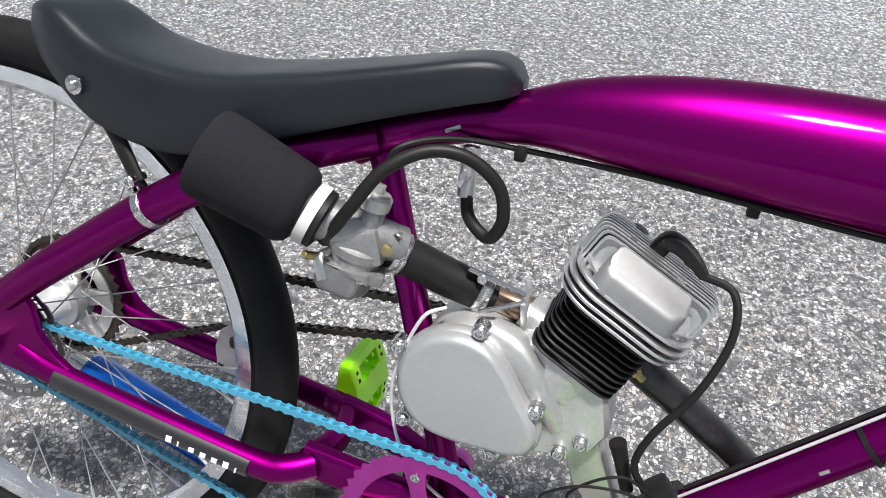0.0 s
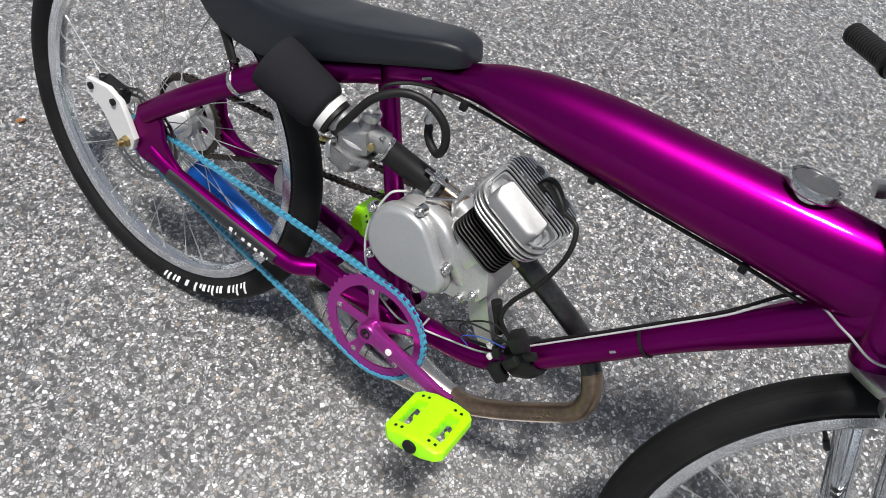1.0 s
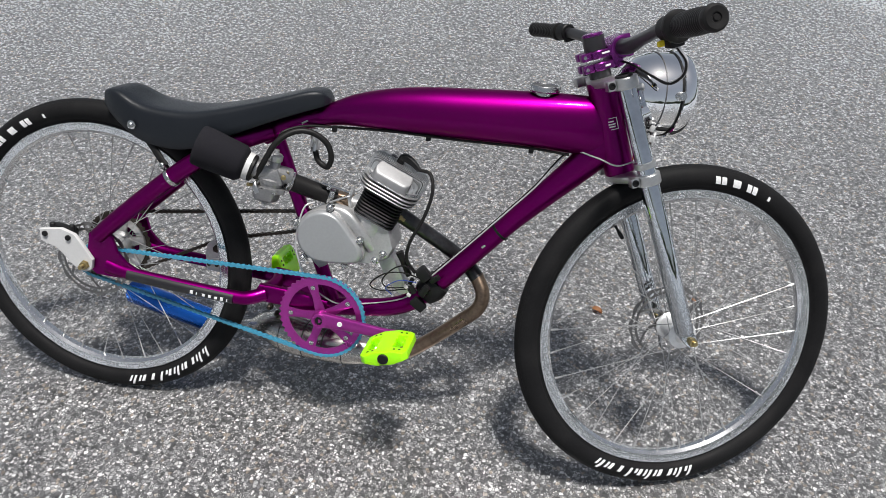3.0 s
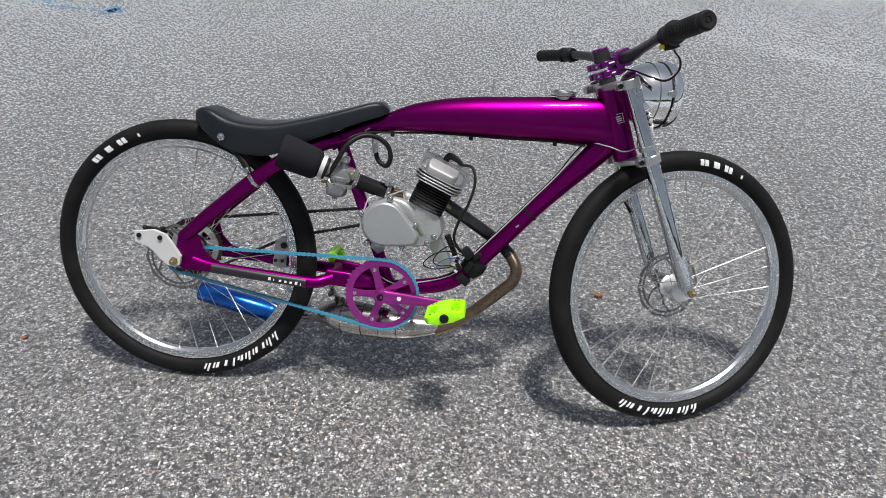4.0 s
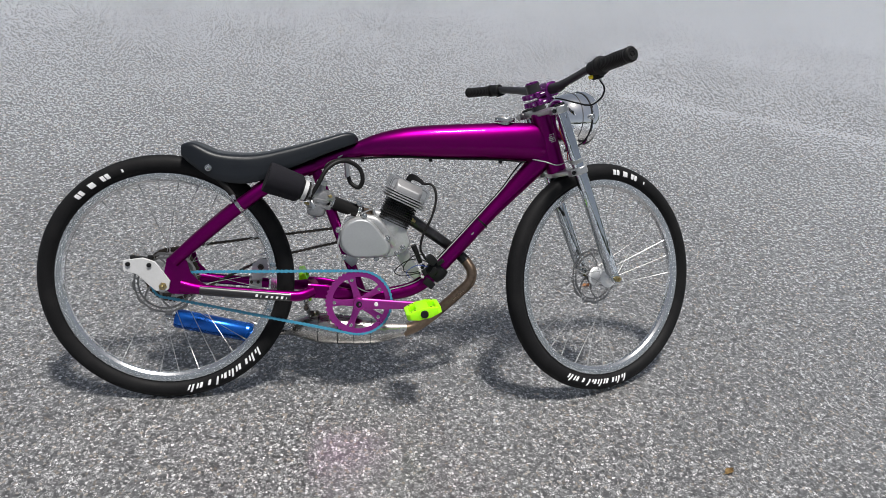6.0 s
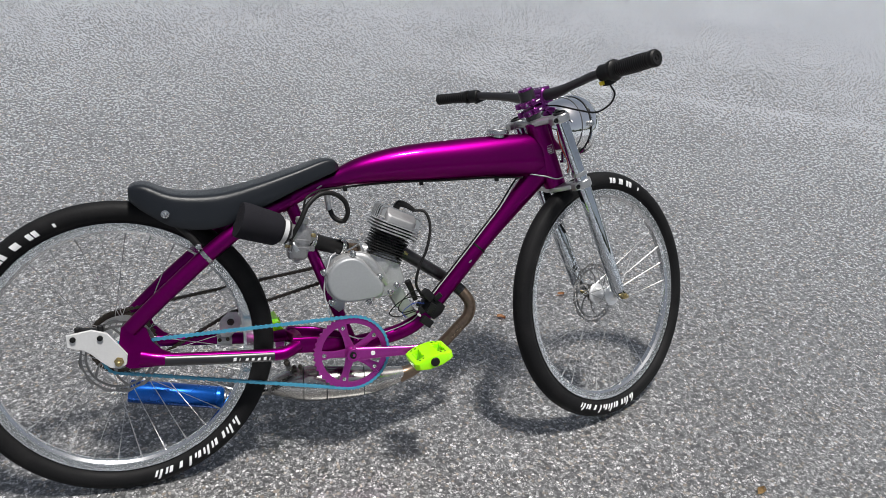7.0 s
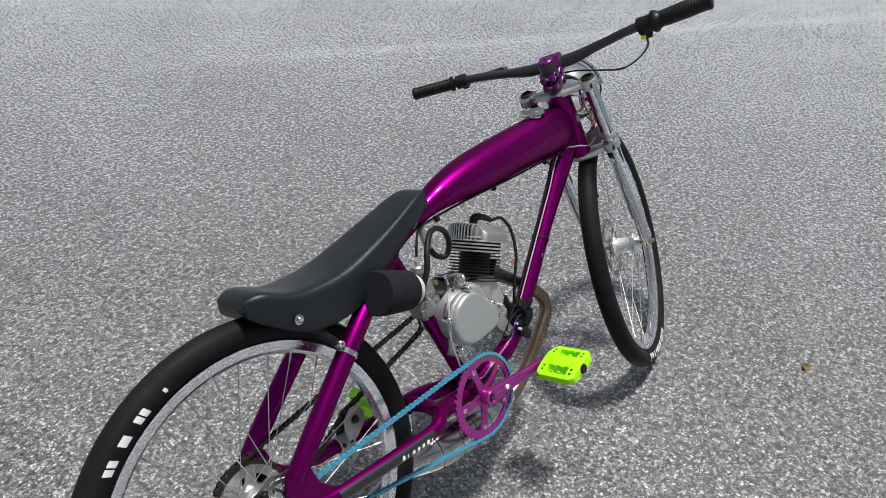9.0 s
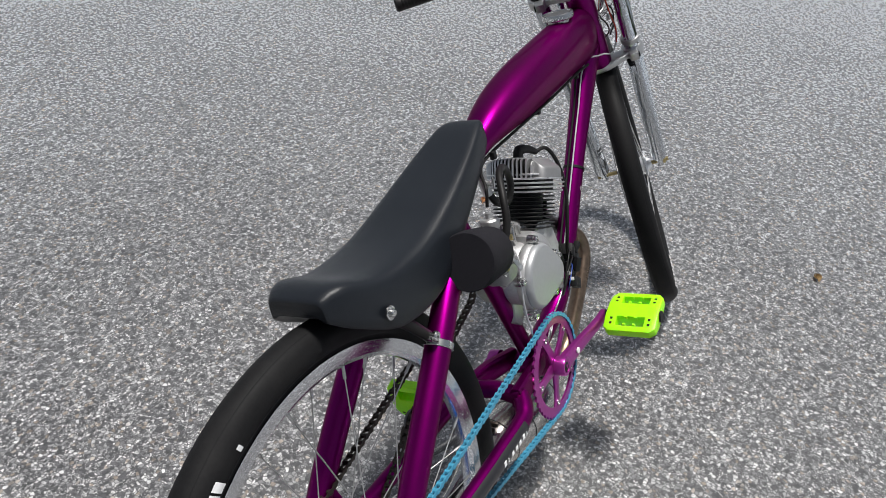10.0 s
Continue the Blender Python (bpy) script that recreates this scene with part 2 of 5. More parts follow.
def spline(pts, res):
    """Points along a smooth curve through pts (tuples of any length)."""
    pts = [np.array(p, float) for p in pts]
    if len(pts) == 2 or res == 1:
        return pts
    ext = [2 * pts[0] - pts[1], *pts, 2 * pts[-1] - pts[-2]]
    out = []
    for i in range(1, len(ext) - 2):
        a, b, c, d = ext[i - 1 : i + 3]
        for k in range(res):
            t = k / res
            out.append(0.5 * (2 * b + (c - a) * t + (2 * a - 5 * b + 4 * c - d) * t * t + (3 * b - a - 3 * c + d) * t**3))
    return [*out, pts[-1]]


def tube(bm, pts, r, seg=16, res=6, ref=(0, 1, 0), cap=True, power=2.0):
    """A tube along pts. r: a radius, or for each point a radius or (half width along ref, half height)."""
    n = len(pts)
    rs = [r] * n if np.isscalar(r) else list(r)
    rs = [(q, q) if np.isscalar(q) else q for q in rs]
    line = spline([(*p, *q) for p, q in zip(pts, rs)], res)
    rings = []
    for i, q in enumerate(line):
        a, b = line[max(i - 1, 0)], line[min(i + 1, len(line) - 1)]
        tan = Vector(b[:3] - a[:3]).normalized()
        side = Vector(ref)
        side = (side - side.dot(tan) * tan).normalized()
        up = tan.cross(side)
        ring = []
        for k in range(seg):
            c, s = math.cos(2 * math.pi * k / seg), math.sin(2 * math.pi * k / seg)
            c, s = math.copysign(abs(c) ** (2 / power), c), math.copysign(abs(s) ** (2 / power), s)
            ring.append(bm.verts.new(Vector(q[:3]) + side * (c * q[3]) + up * (s * q[4])))
        rings.append(ring)
    for a, b in zip(rings, rings[1:]):
        for k in range(seg):
            bm.faces.new((a[k], a[(k + 1) % seg], b[(k + 1) % seg], b[k]))
    if cap:
        bm.faces.new(rings[0][::-1])
        bm.faces.new(rings[-1])
    return bm


def lathe(bm, origin, axis, profile, seg=24, squash=1.0, ref=None):
    """Turns (radius, height) pairs round axis."""
    axis = Vector(axis).normalized()
    side = Vector(ref) if ref else axis.orthogonal()
    side = (side - side.dot(axis) * axis).normalized()
    up = axis.cross(side)
    rings = []
    for r, h in profile:
        base = Vector(origin) + axis * h
        if r < 1e-6:
            rings.append([bm.verts.new(base)])
        else:
            rings.append([bm.verts.new(base + side * (r * math.cos(2 * math.pi * k / seg)) + up * (r * squash * math.sin(2 * math.pi * k / seg))) for k in range(seg)])
    for a, b in zip(rings, rings[1:]):
        for k in range(seg):
            q = (k + 1) % seg
            if len(a) == 1 and len(b) > 1:
                bm.faces.new((a[0], b[q], b[k]))
            elif len(b) == 1 and len(a) > 1:
                bm.faces.new((a[k], a[q], b[0]))
            elif len(a) > 1:
                bm.faces.new((a[k], a[q], b[q], b[k]))
    return bm


def rod(bm, a, b, r, seg=12, edge=0.12):
    """A plain rod from a to b with softened ends."""
    a, b = Vector(a), Vector(b)
    h, e = (b - a).length, min(r * edge, (b - a).length * 0.3)
    return lathe(bm, a, b - a, [(0, 0), (r - e, 0), (r, e), (r, h - e), (r - e, h), (0, h)], seg)


def slab(bm, outline, y0, y1, bevel=0.001, segs=2, plane="xz", holes=()):
    """A plate: an outline of (x, z) points between two heights of y, with rounded rims and holes of (x, z, radius)."""
    n = len(outline)
    area = sum(outline[i][0] * outline[(i + 1) % n][1] - outline[(i + 1) % n][0] * outline[i][1] for i in range(n))
    pts = list(outline) if area > 0 else list(outline)[::-1]
    cx, cz = sum(p[0] for p in pts) / n, sum(p[1] for p in pts) / n

    def shrink(d):
        out = []
        for i in range(n):
            a, b, c = pts[i - 1], pts[i], pts[(i + 1) % n]
            n1, n2 = (b[1] - a[1], a[0] - b[0]), (c[1] - b[1], b[0] - c[0])
            l1, l2 = math.hypot(*n1) or 1, math.hypot(*n2) or 1
            m = (n1[0] / l1 + n2[0] / l2, n1[1] / l1 + n2[1] / l2)
            k = d / max(0.4, (m[0] ** 2 + m[1] ** 2) / 2)
            out.append((b[0] - m[0] * k / 1.0, b[1] - m[1] * k / 1.0))
        return out

    sign = 1 if y1 > y0 else -1
    levels = [(y0, bevel), (y0 + sign * bevel, 0.0), (y1 - sign * bevel, 0.0), (y1, bevel)] if bevel else [(y0, 0), (y1, 0)]
    rings = [[bm.verts.new((x, y, z)) for x, z in shrink(d * 0.5)] for y, d in levels]
    for a, b in zip(rings, rings[1:]):
        for k in range(n):
            bm.faces.new((a[k], b[k], b[(k + 1) % n], a[(k + 1) % n]))
    bm.faces.new(rings[0])
    bm.faces.new(rings[-1][::-1])
    return bm


def ring_plate(bm, outer, inner, y0, y1):
    """A plate with a hole: two outlines of as many (x, z) points."""
    n = len(outer)
    o0, o1, i0, i1 = ([bm.verts.new((x, y, z)) for x, z in line] for line, y in ((outer, y0), (outer, y1), (inner, y0), (inner, y1)))
    for k in range(n):
        q = (k + 1) % n
        bm.faces.new((o0[k], o0[q], o1[q], o1[k]))
        bm.faces.new((i0[q], i0[k], i1[k], i1[q]))
        bm.faces.new((o0[q], o0[k], i0[k], i0[q]))
        bm.faces.new((o1[k], o1[q], i1[q], i1[k]))
    return bm


def block(bm, centre, size, turn=(0, 0, 0), bevel=0.002):
    """A box with rounded edges; turn in degrees."""
    made = bmesh.ops.create_cube(bm, size=1.0)["verts"]
    edges = list({e for v in made for e in v.link_edges})
    bmesh.ops.scale(bm, vec=size, verts=made)
    if bevel:
        got = bmesh.ops.bevel(bm, geom=edges, offset=min(bevel, min(size) * 0.4), segments=2, profile=0.6, affect="EDGES")
        made = list({v for f in got["faces"] for v in f.verts} | {v for v in made if v.is_valid})
    bmesh.ops.transform(bm, matrix=pose(*centre, *turn), verts=made)
    return bm


def circle_pts(cx, cz, r, n, a0=0.0, a1=360.0):
    return [(cx + r * math.cos(radians(a0 + (a1 - a0) * k / n)), cz + r * math.sin(radians(a0 + (a1 - a0) * k / n))) for k in range(n)]


def part(name, bm, mat, parent, label="", sharp=35, shift=None):
    """Links a bmesh as one mesh under a thing or a part. shift: turns it into place first."""
    if shift is not None:
        bmesh.ops.transform(bm, matrix=shift, verts=bm.verts)
    bmesh.ops.recalc_face_normals(bm, faces=bm.faces)
    me = bpy.data.meshes.new(name)
    bm.to_mesh(me)
    bm.free()
    me.materials.append(mat)
    me.polygons.foreach_set("use_smooth", [True] * len(me.polygons))
    me.set_sharp_from_angle(angle=radians(sharp))
    ob = new(name, me)
    ob.parent = parent
    if label:
        ob["label"] = label
    return ob


def B():
    return bmesh.new()


# ---------------------------------------------------------------- ground
gm = bpy.data.meshes.new("ground")
gm.from_pydata([(-300, -300, 0), (300, -300, 0), (300, 300, 0), (-300, 300, 0)], [], [(0, 1, 2, 3)])
gm.materials.append(ASPHALT)
ground = tagged(new("ground", gm), "worn grey asphalt lot with pale exposed stone chips", "ground", kind="structure")

# a low belt of trees far off, unseen, added to darken the reflected horizon
rng = random.Random(11)
verts, faces = [], []
for k in range(3400):
    ang = rng.uniform(0, 2 * math.pi)
    top = max(1.5, 5.0 + 2.4 * math.sin(5 * ang + 1) + 2.0 * math.sin(13 * ang) + 1.6 * math.sin(31 * ang + 2))
    d, h, r = 80 + rng.uniform(-4, 4), top * rng.random() ** 0.7, rng.uniform(0.9, 2.0)
    c = Vector((d * math.cos(ang), d * math.sin(ang), h))
    side = Vector((-math.sin(ang), math.cos(ang), 0))
    for _ in range(2):
        u = (side * rng.uniform(0.5, 1) + Vector((0, 0, rng.uniform(-0.6, 0.6)))).normalized() * r
        v = (Vector((0, 0, 1)) + side * rng.uniform(-0.5, 0.5) + Vector((math.cos(ang), math.sin(ang), 0)) * rng.uniform(-0.5, 0.5)).normalized() * r * 0.8
        n = len(verts)
        verts += [tuple(c - u), tuple(c - v * 0.9 + u * 0.2), tuple(c + u), tuple(c + v)]
        faces.append((n, n + 1, n + 2, n + 3))
tm = bpy.data.meshes.new("unseen_treeline")
tm.from_pydata(verts, [], faces)
tm.materials.append(material("dark_foliage", (0.045, 0.06, 0.03), 0.8, 0, 0, 0.1, 0.35, 4))
tagged(new("unseen_treeline", tm), "dark green trees far off, unseen, added for the chrome's reflections", "trees", kind="stuff")

# ---------------------------------------------------------------- the bicycle
LEAN_DEG = 18.8
bike = new("motorised_bicycle")
bike.matrix_world = Matrix.Translation((0, -0.1176, -0.0012)) @ pose(0, 0, 0, -LEAN_DEG)
tagged(bike, "purple motorised bicycle with black banana seat leaning on asphalt", "bicycle")
TYRE_R, RIM_R = 0.365, 0.3135
BB = (0.557, 0.300)

# steered front end: u ahead, v to the left, w up along the steering axis
HEAD_ANGLE, STEER = 19.4, 21.0
FRONT = Matrix.Translation((1.167, -0.007, 0.70)) @ Matrix.Rotation(radians(-HEAD_ANGLE), 4, "Y") @ Matrix.Rotation(radians(STEER), 4, "Z")


# each glyph: bars of (offset in degrees, low, high, half width, slant); heights outwards from the sidewall's middle
TALL, LOW = (0.0, -0.0105, 0.0120, 0.0032, 0.9), (0.0, -0.0105, 0.0040, 0.0042, 0.9)
NEXT, STUB = (1.9, -0.0105, 0.0040, 0.0028, 0.9), (1.8, -0.0105, -0.0010, 0.0030, 0.9)
SCRIPT_MARK = [[TALL, STUB], [TALL, NEXT], [LOW], [LOW, NEXT], [TALL, NEXT], [LOW, STUB], [TALL], [LOW], [LOW, NEXT], [TALL, NEXT]]
SMALL, BROAD = [(0.0, -0.0050, 0.0040, 0.0030, 0.3)], (0.0, -0.0078, 0.0080, 0.0056, 0.4)
BLOCK_MARK = [SMALL, [BROAD, (2.4, -0.0078, 0.0080, 0.0056, 0.4)], [(1.2, -0.0078, 0.0080, 0.0092, 0.4)], [BROAD, (2.4, -0.0078, 0.0080, 0.0056, 0.4)]]


def sidewall_marks(bm, glyphs, start, step, r0, side, way):
    """Printed bars on a tyre's side, glyph by glyph along the arc from start; way 1 turns with growing angle."""
    a = start
    for glyph in glyphs:
        for da, lo, hi, wd, slant in glyph:
            grid = []
            for i in range(4):
                rad = r0 + lo + (hi - lo) * i / 3
                bulge = 0.0252 * math.sqrt(max(0.0, 1 - ((rad - 0.340) / 0.0255) ** 2)) + 0.0009
                row = []
                for k in (-1, 0, 1):
                    ang = radians(a + way * (da + slant * (rad - r0 - lo) * 100)) + way * k * wd / r0
                    row.append(bm.verts.new((rad * math.cos(ang), side * bulge, rad * math.sin(ang))))
                grid.append(row)
            for r, q in zip(grid, grid[1:]):
                for k in (0, 1):
                    bm.faces.new((r[k], r[k + 1], q[k + 1], q[k]))
        a += way * step
    return bm


def make_wheel(parent, m, name, label, hub_half, disc_side, spoke_turn, marks):
    """A 29-inch spoked wheel about its own y axis, put in place by m."""
    rim = B()
    prof = [(0.2885, 0.0), (0.2895, 0.007), (0.296, 0.0125), (0.3115, 0.0142), (RIM_R, 0.0142), (RIM_R, 0.0118), (0.306, 0.0110), (0.304, 0.0), (0.306, -0.0110), (RIM_R, -0.0118), (RIM_R, -0.0142), (0.3115, -0.0142), (0.296, -0.0125), (0.2895, -0.007), (0.2885, 0.0)]
    lathe(rim, (0, 0, 0), (0, 1, 0), prof, 96)
    bmesh.ops.remove_doubles(rim, verts=rim.verts, dist=1e-5)
    wheel = part(name, rim, RIM_ALLOY, parent, label, 30)
    wheel.matrix_local = m
    ty = B()
    prof = []
    seams = [v + d for v in (-34, 34) for d in (-1.4, 0, 1.4)]  # faint mould lines round the tread
    for deg in sorted([-148 + 296 * k / 28 for k in range(29)] + seams):
        a, rr = radians(deg), 0.025 - (0.0003 if deg in (-34, 34) else 0)
        prof.append((0.340 + rr * math.cos(a), 1.008 * rr * math.sin(a)))
    prof = [(0.3105, -0.0118)] + prof + [(0.3105, 0.0118)]
    lathe(ty, (0, 0, 0), (0, 1, 0), prof, 128)
    tyre = part("tyre", ty, RUBBER, wheel, "black slick tyre with white sidewall marks", 50)
    for ob_name, glyphs, start, step, way in marks:
        for i, glyph in enumerate(glyphs):
            for bar in glyph:
                mk = sidewall_marks(B(), [[bar]], start + way * step * i, step, 0.338, -1, way)
                part(ob_name, mk, WHITE_INK, tyre)
    hub = B()
    h = hub_half
    lathe(hub, (0, -h, 0), (0, 1, 0), [(0, 0), (0.011, 0), (0.014, 0.004), (0.0185, 0.011), (0.0305, 0.0135), (0.0315, 0.0150), (0.0305, 0.0170), (0.0255, 0.020), (0.0235, 0.026), (0.0230, h), (0.0235, 2 * h - 0.026), (0.0255, 2 * h - 0.020), (0.0305, 2 * h - 0.017), (0.0315, 2 * h - 0.015), (0.0305, 2 * h - 0.0135), (0.0185, 2 * h - 0.011), (0.014, 2 * h - 0.004), (0.011, 2 * h), (0, 2 * h)], 36)
    part("hub", hub, HUB_ALLOY, wheel, "polished alloy hub")
    # spokes share one mesh
    sp = B()
    lathe(sp, (0, 0, 0), (0, 0, 1), [(0.00095, 0), (0.00095, 0.93), (0.0024, 0.935), (0.0022, 1.0)], 6)
    sp_mesh = None
    for k in range(32):
        side = 1 if k % 2 else -1
        lead = 1 if (k // 2) % 2 else -1
        a_rim = radians(k * 11.25 + spoke_turn)
        a_hub = a_rim + lead * radians(72)
        p = Vector((0.0265 * math.cos(a_hub), side * (h - 0.0155), 0.0265 * math.sin(a_hub)))
        q = Vector((0.2905 * math.cos(a_rim), side * 0.003, 0.2905 * math.sin(a_rim)))
        if sp_mesh is None:
            ob = part("spoke", sp, SPOKE_STEEL, wheel)
            sp_mesh = ob.data
        else:
            ob = new("spoke", sp_mesh)
            ob.parent = wheel
        ob.matrix_local = Matrix.Translation(p) @ (q - p).to_track_quat("Z", "Y").to_matrix().to_4x4() @ Matrix.Diagonal((1, 1, (q - p).length, 1))
    # brake disc with vents
    disc = B()
    y = disc_side * (h - 0.004)
    n = 72
    outer = [((0.089 + (0.0022 if k % 6 < 3 else -0.0012)) * math.cos(2 * math.pi * k / n), (0.089 + (0.0022 if k % 6 < 3 else -0.0012)) * math.sin(2 * math.pi * k / n)) for k in range(n)]
    mid = circle_pts(0, 0, 0.073, n)
    ring_plate(disc, outer, circle_pts(0, 0, 0.083, n), y - 0.0009, y + 0.0009)
    ring_plate(disc, circle_pts(0, 0, 0.077, n), circle_pts(0, 0, 0.0715, n), y - 0.0009, y + 0.0009)
    for k in range(36):
        a = radians(10 * k)
        block(disc, (0.080 * math.cos(a), y, 0.080 * math.sin(a)), (0.008, 0.0018, 0.0026), (0, -10 * k + 25, 0), 0)
    for k in range(6):
        a, b = radians(60 * k), radians(60 * k + 38)
        tube(disc, [(0.026 * math.cos(a), y, 0.026 * math.sin(a)), (0.05 * math.cos((a + b) / 2), y, 0.05 * math.sin((a + b) / 2)), (0.0735 * math.cos(b), y, 0.0735 * math.sin(b))], [(0.0009, 0.005), (0.0009, 0.003), (0.0009, 0.0035)], 6, 3)
    ring_plate(disc, circle_pts(0, 0, 0.030, 36), circle_pts(0, 0, 0.019, 36), y - 0.0011, y + 0.0011)
    part("brake_disc", disc, ROTOR, wheel, "dark vented brake disc")
    return wheel


make_wheel(bike, pose(0, 0, 0.365), "wheel", "rear wheel with silver rim and black slick tyre", 0.062, -1, 4, [("printed_bar", SCRIPT_MARK, -39.5, 4.35, -1), ("printed_bar", BLOCK_MARK, 109.0, 7.4, 1)])
front_wheel = make_wheel(bike, FRONT @ pose(0.0517, -0.007, -0.3775) @ Matrix.Rotation(radians(HEAD_ANGLE), 4, "Y"), "wheel", "front wheel with silver rim and black slick tyre", 0.045, 1, 0, [("printed_bar", SCRIPT_MARK, -76.5, 4.2, -1), ("printed_bar", BLOCK_MARK, 63.0, 6.4, 1)])

vs = B()
va = radians(127)
rod(vs, (0.290 * math.cos(va), 0, 0.290 * math.sin(va)), (0.256 * math.cos(va), 0, 0.256 * math.sin(va)), 0.0030, 10)
lathe(vs, (0.270 * math.cos(va), 0, 0.270 * math.sin(va)), (-math.cos(va), 0, -math.sin(va)), [(0.0030, 0), (0.0044, 0.001), (0.0044, 0.016), (0.003, 0.018)], 10)
part("valve_stem", vs, BLACK_PLASTIC, front_wheel, "black valve stem")

# ---- frame
tank = B()
tube(tank, [(0.40, 0, 0.690), (0.44, 0, 0.713), (0.50, 0, 0.738), (0.556, 0, 0.755), (0.61, 0, 0.768), (0.68, 0, 0.776), (0.76, 0, 0.781), (0.85, 0, 0.784), (0.96, 0, 0.787), (1.05, 0, 0.787), (1.10, 0, 0.785), (1.142, 0, 0.783)],
     [(0.020, 0.020), (0.020, 0.020), (0.021, 0.021), (0.026, 0.024), (0.036, 0.034), (0.044, 0.044), (0.048, 0.050), (0.049, 0.053), (0.047, 0.056), (0.042, 0.059), (0.036, 0.060), (0.027, 0.060)], 40, 8, power=2.25)
part("fuel_tank", tank, PURPLE, bike, "glossy purple tank tube of the frame")
fr = B()
tube(fr, [(1.130, 0, 0.757), (1.085, 0, 0.700), (0.967, 0, 0.573), (0.885, 0, 0.482), (0.80, 0, 0.388), (0.755, 0, 0.347), (0.71, 0, 0.325), (0.65, 0, 0.313), (0.56, 0, 0.303)], [(0.030, 0.040), (0.026, 0.031), 0.0215, 0.0215, 0.0215, 0.0215, 0.0215, 0.021, 0.021], 24, 6)
part("down_tube", fr, PURPLE, bike)
fr = B()
tube(fr, [(0.424, 0, 0.708), (0.489, 0, 0.530), (0.565, 0, 0.32)], 0.0158, 24, 6)
part("seat_tube", fr, PURPLE, bike)
fr = B()
lathe(fr, FRONT @ Vector((0, 0, 0.0)), FRONT.to_3x3() @ Vector((0, 0, 1)), [(0, 0), (0.029, 0), (0.030, 0.003), (0.030, 0.016), (0.0295, 0.022), (0.0295, 0.165), (0.030, 0.172), (0.030, 0.186), (0.028, 0.19), (0, 0.19)], 32)
part("head_tube", fr, PURPLE, bike)
fr = B()
lathe(fr, (BB[0], -0.037, BB[1]), (0, 1, 0), [(0, 0), (0.021, 0), (0.0225, 0.003), (0.0225, 0.071), (0.021, 0.074), (0, 0.074)], 28)
part("bottom_bracket", fr, PURPLE, bike)
for s in (-1, 1):
    fr = B()
    tube(fr, [(0.425, s * 0.012, 0.706), (0.375, s * 0.034, 0.688), (0.31, s * 0.055, 0.659), (0.23, s * 0.067, 0.6045), (0.14, s * 0.072, 0.531), (0.075, s * 0.074, 0.475), (0.028, s * 0.075, 0.432)], [0.0185, 0.0195, 0.0195, 0.0195, 0.0195, 0.019, 0.018], 20, 6)
    part("seatstay", fr, PURPLE, bike)
    fr = B()
    tube(fr, [(0.045, s * 0.075, 0.360), (0.10, s * 0.076, 0.350), (0.24, s * 0.076, 0.337), (0.36, s * 0.074, 0.327), (0.392, s * 0.068, 0.329), (0.42, s * 0.052, 0.336)], [(0.011, 0.018), (0.013, 0.0155), (0.014, 0.0155), (0.0145, 0.0155), 0.016, 0.016], 20, 6)
    part("chainstay", fr, PURPLE, bike)
    fr = B()
    slab(fr, [(0.010, 0.440), (0.036, 0.458), (0.066, 0.432), (0.074, 0.40), (0.095, 0.376), (0.118, 0.362), (0.118, 0.336), (0.06, 0.336), (0.02, 0.338), (0.002, 0.352), (-0.006, 0.37), (0.002, 0.40)], s * 0.070, s * 0.079, 0.0015)
    part("dropout", fr, PURPLE, bike)
    fr = B()
    tube(fr, [(0.405, s * 0.050, 0.338), (0.47, s * 0.045, 0.331), (0.557, s * 0.028, 0.312)], [(0.010, 0.021), (0.010, 0.021), (0.010, 0.018)], 16, 4, power=4)
    part("yoke_arm", fr, PURPLE, bike)
fr = B()
tube(fr, [(0.412, -0.058, 0.338), (0.425, 0, 0.338), (0.412, 0.058, 0.338)], [(0.017, 0.012)] * 3, 16, 5, ref=(0, 0, 1), power=3)
part("yoke", fr, PURPLE, bike)
dec = B()
tube(dec, [(0.100, -0.0775, 0.3485), (0.24, -0.0780, 0.3355), (0.356, -0.0758, 0.3257)], [(0.0145, 0.0146), (0.0152, 0.0146), (0.0156, 0.0146)], 24, 6)
part("chainstay_guard", dec, BLACK_SATIN, bike, "black wrap on the chainstay")

# ---- seat
SEAT_TOP = [(0.053, 0.752), (0.057, 0.764), (0.090, 0.768), (0.155, 0.743), (0.251, 0.739), (0.347, 0.758), (0.442, 0.784), (0.508, 0.803), (0.538, 0.803), (0.553, 0.790)]
SEAT_BOT = [0.738, 0.729, 0.702, 0.665, 0.659, 0.697, 0.737, 0.762, 0.772, 0.778]
SEAT_W = [0.040, 0.047, 0.062, 0.073, 0.076, 0.070, 0.058, 0.045, 0.033, 0.016]
st = B()
rows_ = spline([(x, zt, zb, w) for (x, zt), zb, w in zip(SEAT_TOP, SEAT_BOT, SEAT_W)], 6)
rings = []
for x, zt, zb, w in rows_:
    hgt = zt - zb
    ring = []
    shape = [(-0.0, 1.0), (-0.40, 1.0), (-0.70, 0.985), (-0.83, 0.955), (-0.905, 0.89), (-0.945, 0.78), (-0.97, 0.55), (-0.99, 0.3), (-1.0, 0.05), (-0.97, 0.0), (-0.88, 0.03), (-0.7, 0.2)]
    shape = shape + [(-a, b) for a, b in shape[:0:-1]]
    for a, b in shape:
        ring.append(st.verts.new((x, a * w, zb + b * hgt)))
    rings.append(ring)
for a, b in zip(rings, rings[1:]):
    for k in range(len(a)):
        q = (k + 1) % len(a)
        st.faces.new((a[k], a[q], b[q], b[k]))
st.faces.new(rings[0][::-1])
st.faces.new(rings[-1])
